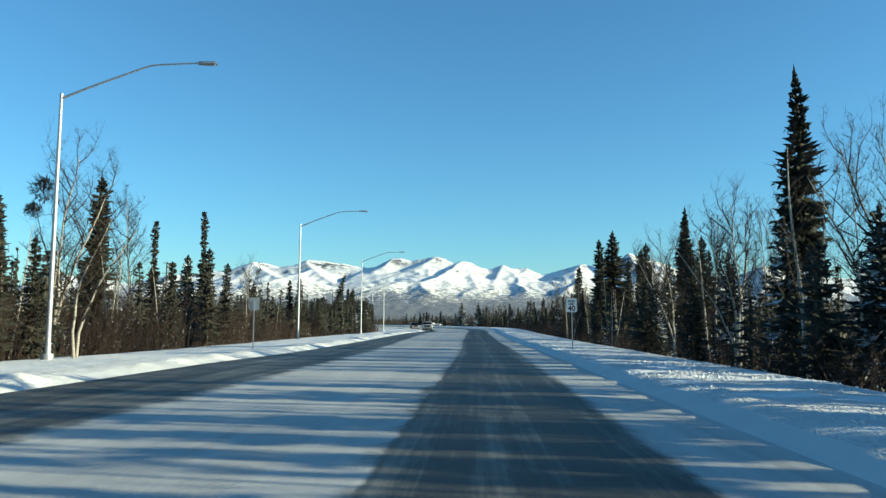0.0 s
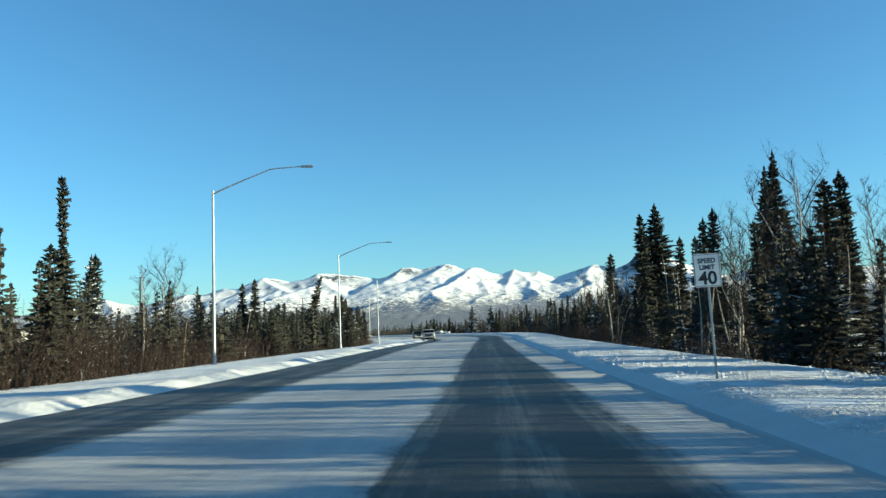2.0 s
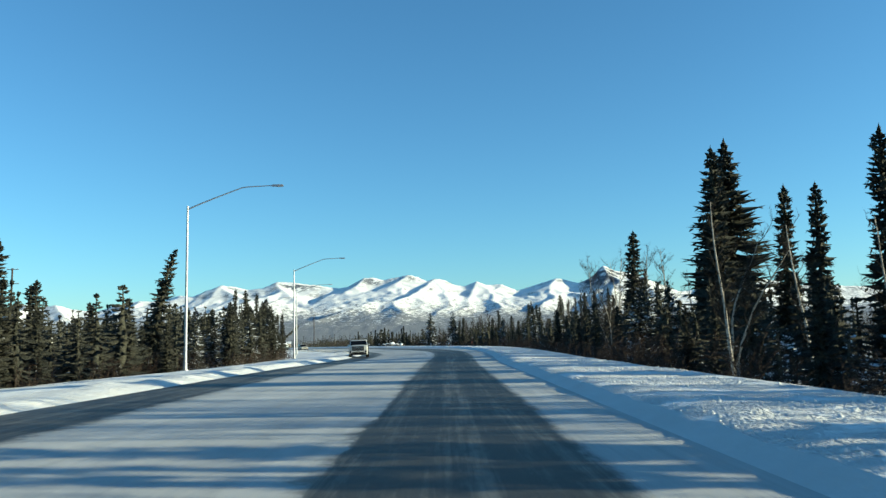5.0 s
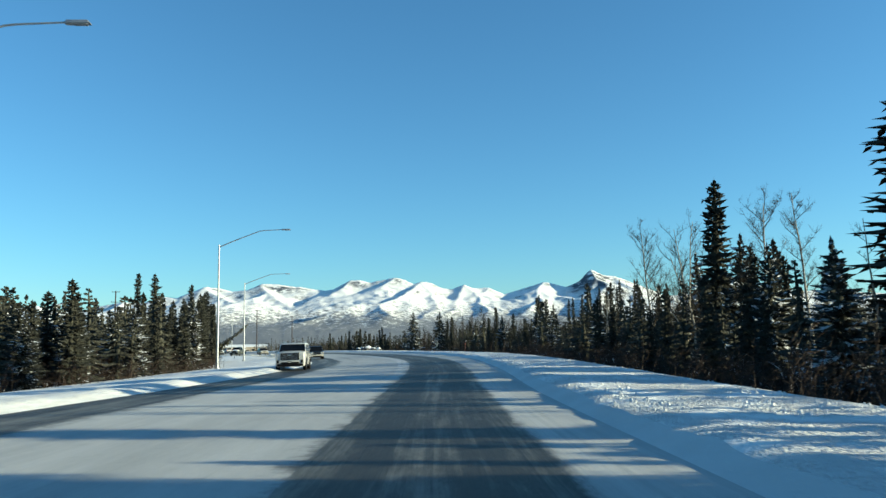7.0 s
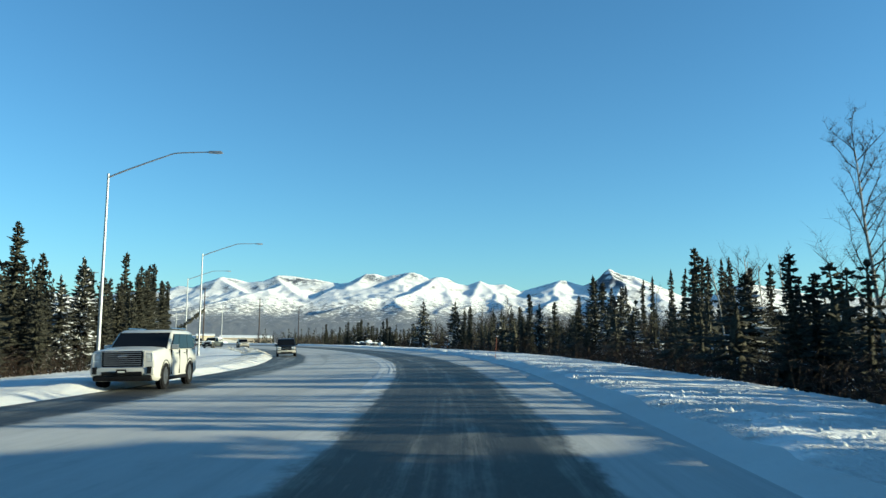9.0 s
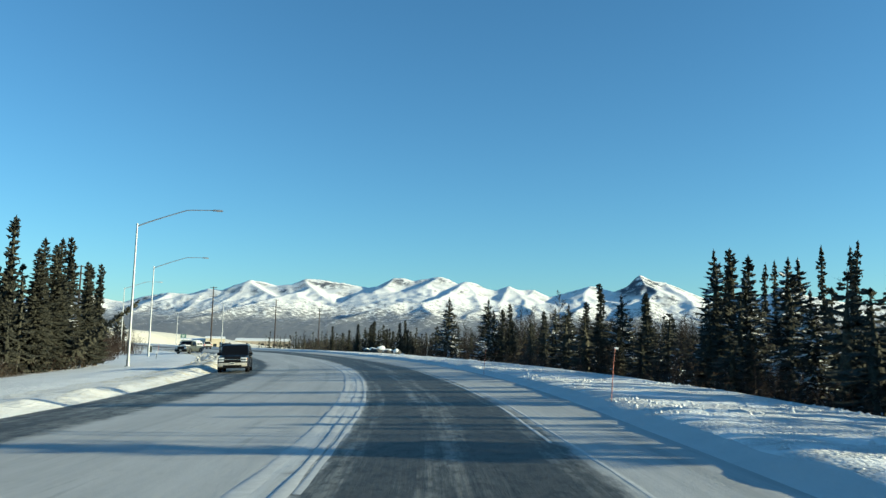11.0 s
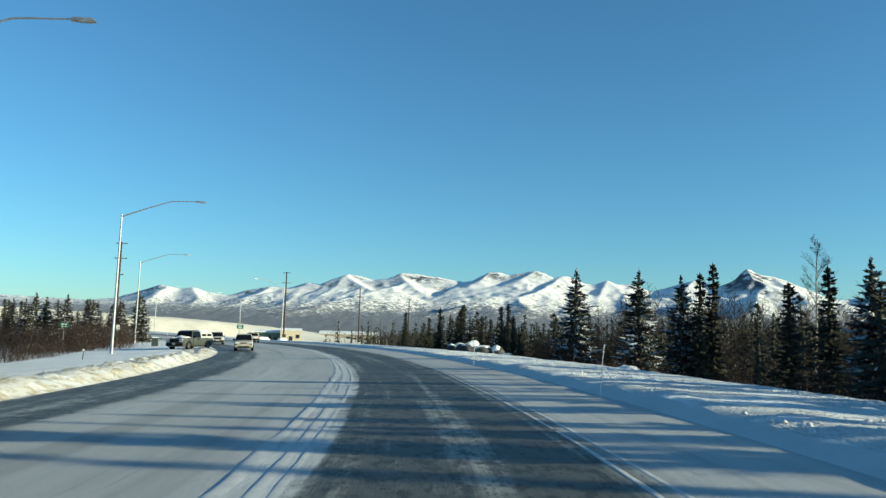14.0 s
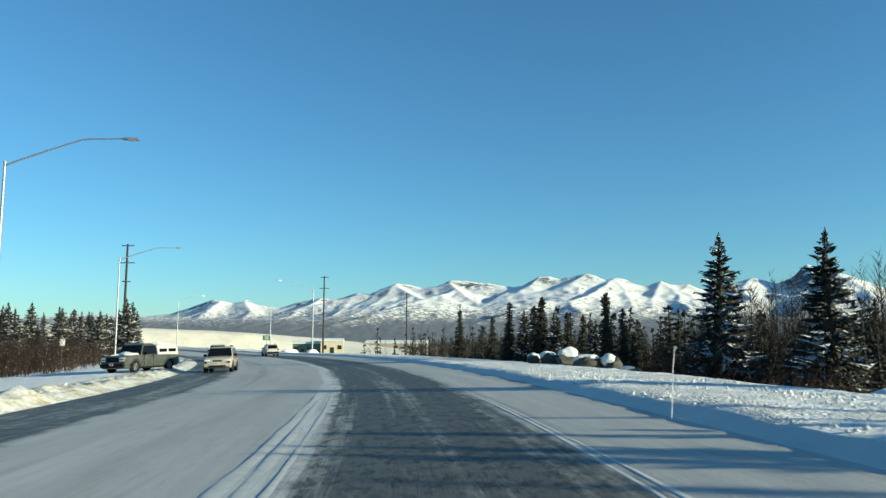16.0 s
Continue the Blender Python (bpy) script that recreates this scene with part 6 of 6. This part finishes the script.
def plate(bm, w, h, z, y=-.03, r=.05, thick=.006):
    """A flat sign with rounded corners, facing -y."""
    pts_ = []
    for cx, cz, a0 in ((w / 2 - r, h / 2 - r, 0), (-w / 2 + r, h / 2 - r, 90), (-w / 2 + r, -h / 2 + r, 180), (w / 2 - r, -h / 2 + r, 270)):
        for i in range(5):
            a = radians(a0 + 22.5 * i)
            pts_.append((cx + r * math.cos(a), cz + r * math.sin(a)))
    f = [bm.verts.new((x, y, z + q)) for x, q in pts_]
    g = [bm.verts.new((x, y + thick, z + q)) for x, q in pts_]
    bm.faces.new(f)
    bm.faces.new(g[::-1])
    for i in range(len(f)):
        j = (i + 1) % len(f)
        bm.faces.new((f[i], g[i], g[j], f[j]))


def letters(name, text, size, x, z, y, parent, wide=1.0, bold=0.0):
    cu = bpy.data.curves.new(name, "FONT")
    cu.body, cu.size, cu.align_x, cu.align_y, cu.extrude, cu.offset = text, size, "CENTER", "CENTER", 0.0003, bold
    tmp = new(name, cu)
    me = bpy.data.meshes.new_from_object(tmp)
    bpy.data.objects.remove(tmp)
    me.materials.append(INK)
    ob = new(name, me)
    ob.parent = parent
    ob.matrix_basis = pose(x, y, z, 90, 0, 0) @ Matrix.Diagonal((wide, 1, 1, 1))
    return ob


sign = new("speed_limit_sign")
bm = bmesh.new()
box(bm, 0, 0, 1.45, .06, .045, 3.3, .008)
part("post", bm, STEEL, sign)
bm = bmesh.new()
plate(bm, .68, .86, 2.86)
face = part("sign_face", bm, SIGN_WHITE, sign, "white sign reading speed limit 40")
for x, z, w, h in ((0, 2.86 + .405, .62, .012), (0, 2.86 - .405, .62, .012), (.315, 2.86, .012, .80), (-.315, 2.86, .012, .80)):
    bm = bmesh.new()
    box(bm, x, -.0305, z, w, .0014, h)
    part("border", bm, INK, face)
letters("lettering", "SPEED", .165, 0, 3.10, -.0309, face, 1.0, .006)
letters("lettering", "LIMIT", .165, 0, 2.93, -.0309, face, 1.0, .006)
letters("lettering", "40", .46, 0, 2.645, -.0309, face, 1.0, .012)
s, lat = to_road(5.76, 49.6)
sign.matrix_basis = pose(5.81, 49.6, side_z(s, lat) - .11, 0, -1.2, -3)
tagged(sign, "white speed limit sign on a steel post in the snow", "road sign")

sign = new("road_sign")
bm = bmesh.new()
box(bm, 0, -.05, 1.4, .06, .045, 3.3, .008)
part("post", bm, STEEL, sign)
bm = bmesh.new()
plate(bm, .62, .80, 2.88, 0)
part("sign_back", bm, SIGN_BACK, sign, "bare grey back of the sign")
sign.matrix_basis = pose(-14.1, 49.0, side_z(*to_road(-14.1, 49.0)) - .05, 0, 0, 4)
tagged(sign, "road sign seen from its grey back on a post", "road sign")


def green_sign(x, y, z, w, h, turn, label):
    root = new("green_sign")
    bm = bmesh.new()
    box(bm, 0, 0, 0, .08, .06, 2 * z + 1.2, .01)
    part("post", bm, STEEL, root)
    bm = bmesh.new()
    plate(bm, w, h, z, -.05)
    f = part("sign_face", bm, SIGN_GREEN, root)
    for k in range(2):
        bm = bmesh.new()
        box(bm, 0, -.055, z + h * (.2 - .4 * k), w * (.62 - .12 * k), .004, h * .16)
        part("lettering_bar", bm, SIGN_WHITE, f)
    root.matrix_basis = pose(x, y, 0, 0, 0, turn)
    return tagged(root, label, "road sign")


green_sign(-63.8, 289.2, 2.1, 1.05, .62, 25, "small green road sign on a post among brush")
green_sign(-84.1, 382.8, 3.2, 1.5, .95, 20, "green direction sign beside the bend")
sign = new("road_sign")
bm = bmesh.new()
box(bm, 0, 0, .6, .06, .045, 3.6, .008)
part("post", bm, STEEL, sign)
bm = bmesh.new()
plate(bm, .44, .56, 2.0)
part("sign_face", bm, SIGN_WHITE, sign)
sign.matrix_basis = pose(-59.2, 292.6, .05, 0, 0, 25)
tagged(sign, "small white sign on a thin post among brush", "road sign")


def marker(x, y, tall, body, label):
    root = new("delineator_post")
    z = side_z(*to_road(x, y))
    bm = bmesh.new()
    box(bm, 0, 0, tall / 2 - .2, .055, .03, tall + .4, .008)
    part("post", bm, body, root)
    bm = bmesh.new()
    box(bm, 0, -.012, tall - .07, .13, .03, .14, .01)
    part("reflector", bm, SIGN_WHITE, root)
    root.matrix_basis = pose(x, y, z, 3, 4, 12)
    return tagged(root, label, "delineator")




def snow_pole(s, lat, wide, body, label):
    """A thin springy pole that guides the plough, with a small flag at its top."""
    root = new("snow_pole")
    bm = bmesh.new()
    tube(bm, Vector((0, 0, -.3)), Vector((0, 0, 1.0)), .011, .010, 8)
    tube(bm, Vector((0, 0, 1.0)), Vector((.02, 0, 1.44)), .010, .008, 8)
    part("pole", bm, body, root)
    bm = bmesh.new()
    box(bm, .02 + wide / 2 - .02, 0, 1.42, wide, .012, .055, .004)
    part("flag", bm, SIGN_WHITE if wide > .08 else SIGN_BACK, root, "small flag at the top")
    p = at_road(s, lat)
    root.matrix_basis = pose(p.x, p.y, p.z - .04, 2, 3, 8)
    return tagged(root, label, "snow pole", "snow poles along the berm")


for s, lat, wide, body, label in ((184.8, 4.6, .11, ORANGE, "thin orange snow pole with a white flag"), (207.0, 4.62, .11, ORANGE, "thin orange snow pole with a white flag"), (228.2, 4.58, .06, SIGN_WHITE, "thin pale snow pole in the berm"), (250.6, 4.75, .06, SIGN_WHITE, "thin pale snow pole in the berm")):
    snow_pole(s, lat, wide, body, label)
marker(-38.7, 255.9, .75, INK, "short dark post in the snow")

# utility cabinet with its marker
cab = new("utility_cabinet")
bm = bmesh.new()
box(bm, 0, 0, .5, .75, .6, 1.1, .03)
part("body", bm, plain("cabinet_green", (0.03, 0.04, 0.035), 0.5), cab)
bm = bmesh.new()
box(bm, 0, 0, 1.1, .82, .67, .10, .04, .85)
part("lid", bm, SNOW, cab, "snow on the lid")
cab.matrix_basis = pose(-57.5, 298.2, -.15, 0, 0, 25)
tagged(cab, "dark green utility cabinet with snow on its lid", "utility cabinet")
marker(-56.2, 298.6, 1.5, ORANGE, "orange marker beside the utility cabinet")

# ---- ploughed chunks of snow ----
def chunk(seed):
    """A small angular block of snow."""
    rng = random.Random(seed)
    bm = bmesh.new()
    bmesh.ops.create_cone(bm, cap_ends=False, segments=5, radius1=1.0, radius2=.35, depth=1.3)
    bmesh.ops.contextual_create(bm, geom=[e for e in bm.edges if e.is_boundary and e.verts[0].co.z > 0])
    bmesh.ops.triangulate(bm, faces=bm.faces)
    v = np.array([(q.co.x * rng.uniform(.6, 1.1), q.co.y * rng.uniform(.6, 1.1), q.co.z * rng.uniform(.5, .95)) for q in bm.verts])
    f = np.array([[q.index for q in face.verts] for face in bm.faces])
    bm.free()
    return v, f


cr = random.Random(77)
bits = []
for _ in range(15000):
    s = cr.uniform(0, 275)
    lat = right_shoulder(s) + 0.6 + 5.9 * cr.random() ** 1.15
    p = at_road(s, lat)
    if noise.noise(Vector((p.x * .35, p.y * .22, 4))) < -0.02:
        continue
    w = 0.024 + 0.065 * cr.random() ** 2.2
    bits.append((p.x, p.y, p.z + w * .2, w * cr.uniform(.6, 1.0), w, cr.uniform(0, 6.28)))
sandy = []
for _ in range(300):
    s = cr.uniform(236, 276)
    p = at_road(s, left_edge(s) - .9 - 2.4 * cr.random())
    w = (.05 + .26 * cr.random() ** 2.0) * by(s, (236, .6), (252, 1), (272, 1))
    sandy.append((p.x, p.y, p.z + w * .1, w * cr.uniform(.7, 1.1), w * cr.uniform(.9, 1.5), cr.uniform(0, 6.28)))
scatter("snow_chunks", [chunk(i) for i in range(8)], bits, SNOW, "loose chunks of ploughed snow along the road", "snow")
scatter("sandy_chunks", [chunk(20 + i) for i in range(8)], sandy, SNOW_SANDED, "sandy broken blocks of ploughed snow on the bank", "snow")
for i, (x, y, w) in enumerate(((-72.5, 369, 2.6), (-66.5, 364.5, 1.8), (-2.1, 269.1, 3.2))):
    heap = bmesh.new()
    snow_lump(heap, 0, 0, .1, w * .6, w * .3, .55 if i < 2 else .85, i * 2.7)
    ob = new("snow_heap", from_bm("snow_heap", heap, SNOW, True))
    s, lat = to_road(x, y)
    ob.matrix_basis = pose(x, y, side_z(s, lat), 0, 0, 30)
    tagged(ob, "low heap of ploughed snow beside the bend", "snow heap")

# ---- buildings on the lowland ----
WALL_CREAM = plain("cream_siding", (0.55, 0.47, 0.33), 0.7, 0, 0.1, .6)
WALL_GREEN = plain("green_siding", (0.10, 0.16, 0.11), 0.6, 0, 0.12, .6)
WALL_TAN = plain("tan_siding", (0.34, 0.29, 0.23), 0.7, 0, 0.12, .6)
DARK_PANE = plain("dark_pane", (0.02, 0.025, 0.03), 0.1)


def building(x, y, turn, w, d, h, wall, bays, label):
    root = new("warehouse")
    bm = bmesh.new()
    box(bm, 0, 0, h / 2 - 1, w, d, h + 2)
    part("wall", bm, wall, root)
    bm = bmesh.new()
    loft(bm, [[(sx, -d / 2 - .3, h), (sx, 0, h + d * .10), (sx, d / 2 + .3, h), (sx, d / 2 + .3, h - .25), (sx, -d / 2 - .3, h - .25)] for sx in (-w / 2 - .3, w / 2 + .3)])
    part("roof", bm, SNOW, root, "snow-covered low roof")
    for i in range(bays):
        cx = -w / 2 + w * (i + .5) / bays
        bm = bmesh.new()
        tall = h * .55 if i % 2 else h * .26
        box(bm, cx, -d / 2 - .02, tall / 2 + (0 if i % 2 else h * .42), w / bays * .55, .08, tall, .02)
        part("door" if i % 2 else "window", bm, DARK_PANE, root)
    root.matrix_basis = pose(x, y, ground_z(x, y), 0, 0, turn)
    return tagged(root, label, "building")


building(-110.5, 487, 20, 7.5, 7, 5.2, WALL_CREAM, 3, "cream-coloured low commercial building with a snowy roof")
building(-119.5, 489, 20, 11, 8, 4.4, WALL_GREEN, 5, "green metal warehouse with a snowy roof")
building(-125, 612, 12, 30, 14, 4.6, WALL_TAN, 9, "long tan warehouse with a snowy roof beyond the trees")
building(-30, 590, 4, 19, 12, 4.2, WALL_TAN, 6, "tan low building with a snowy roof beyond the trees")
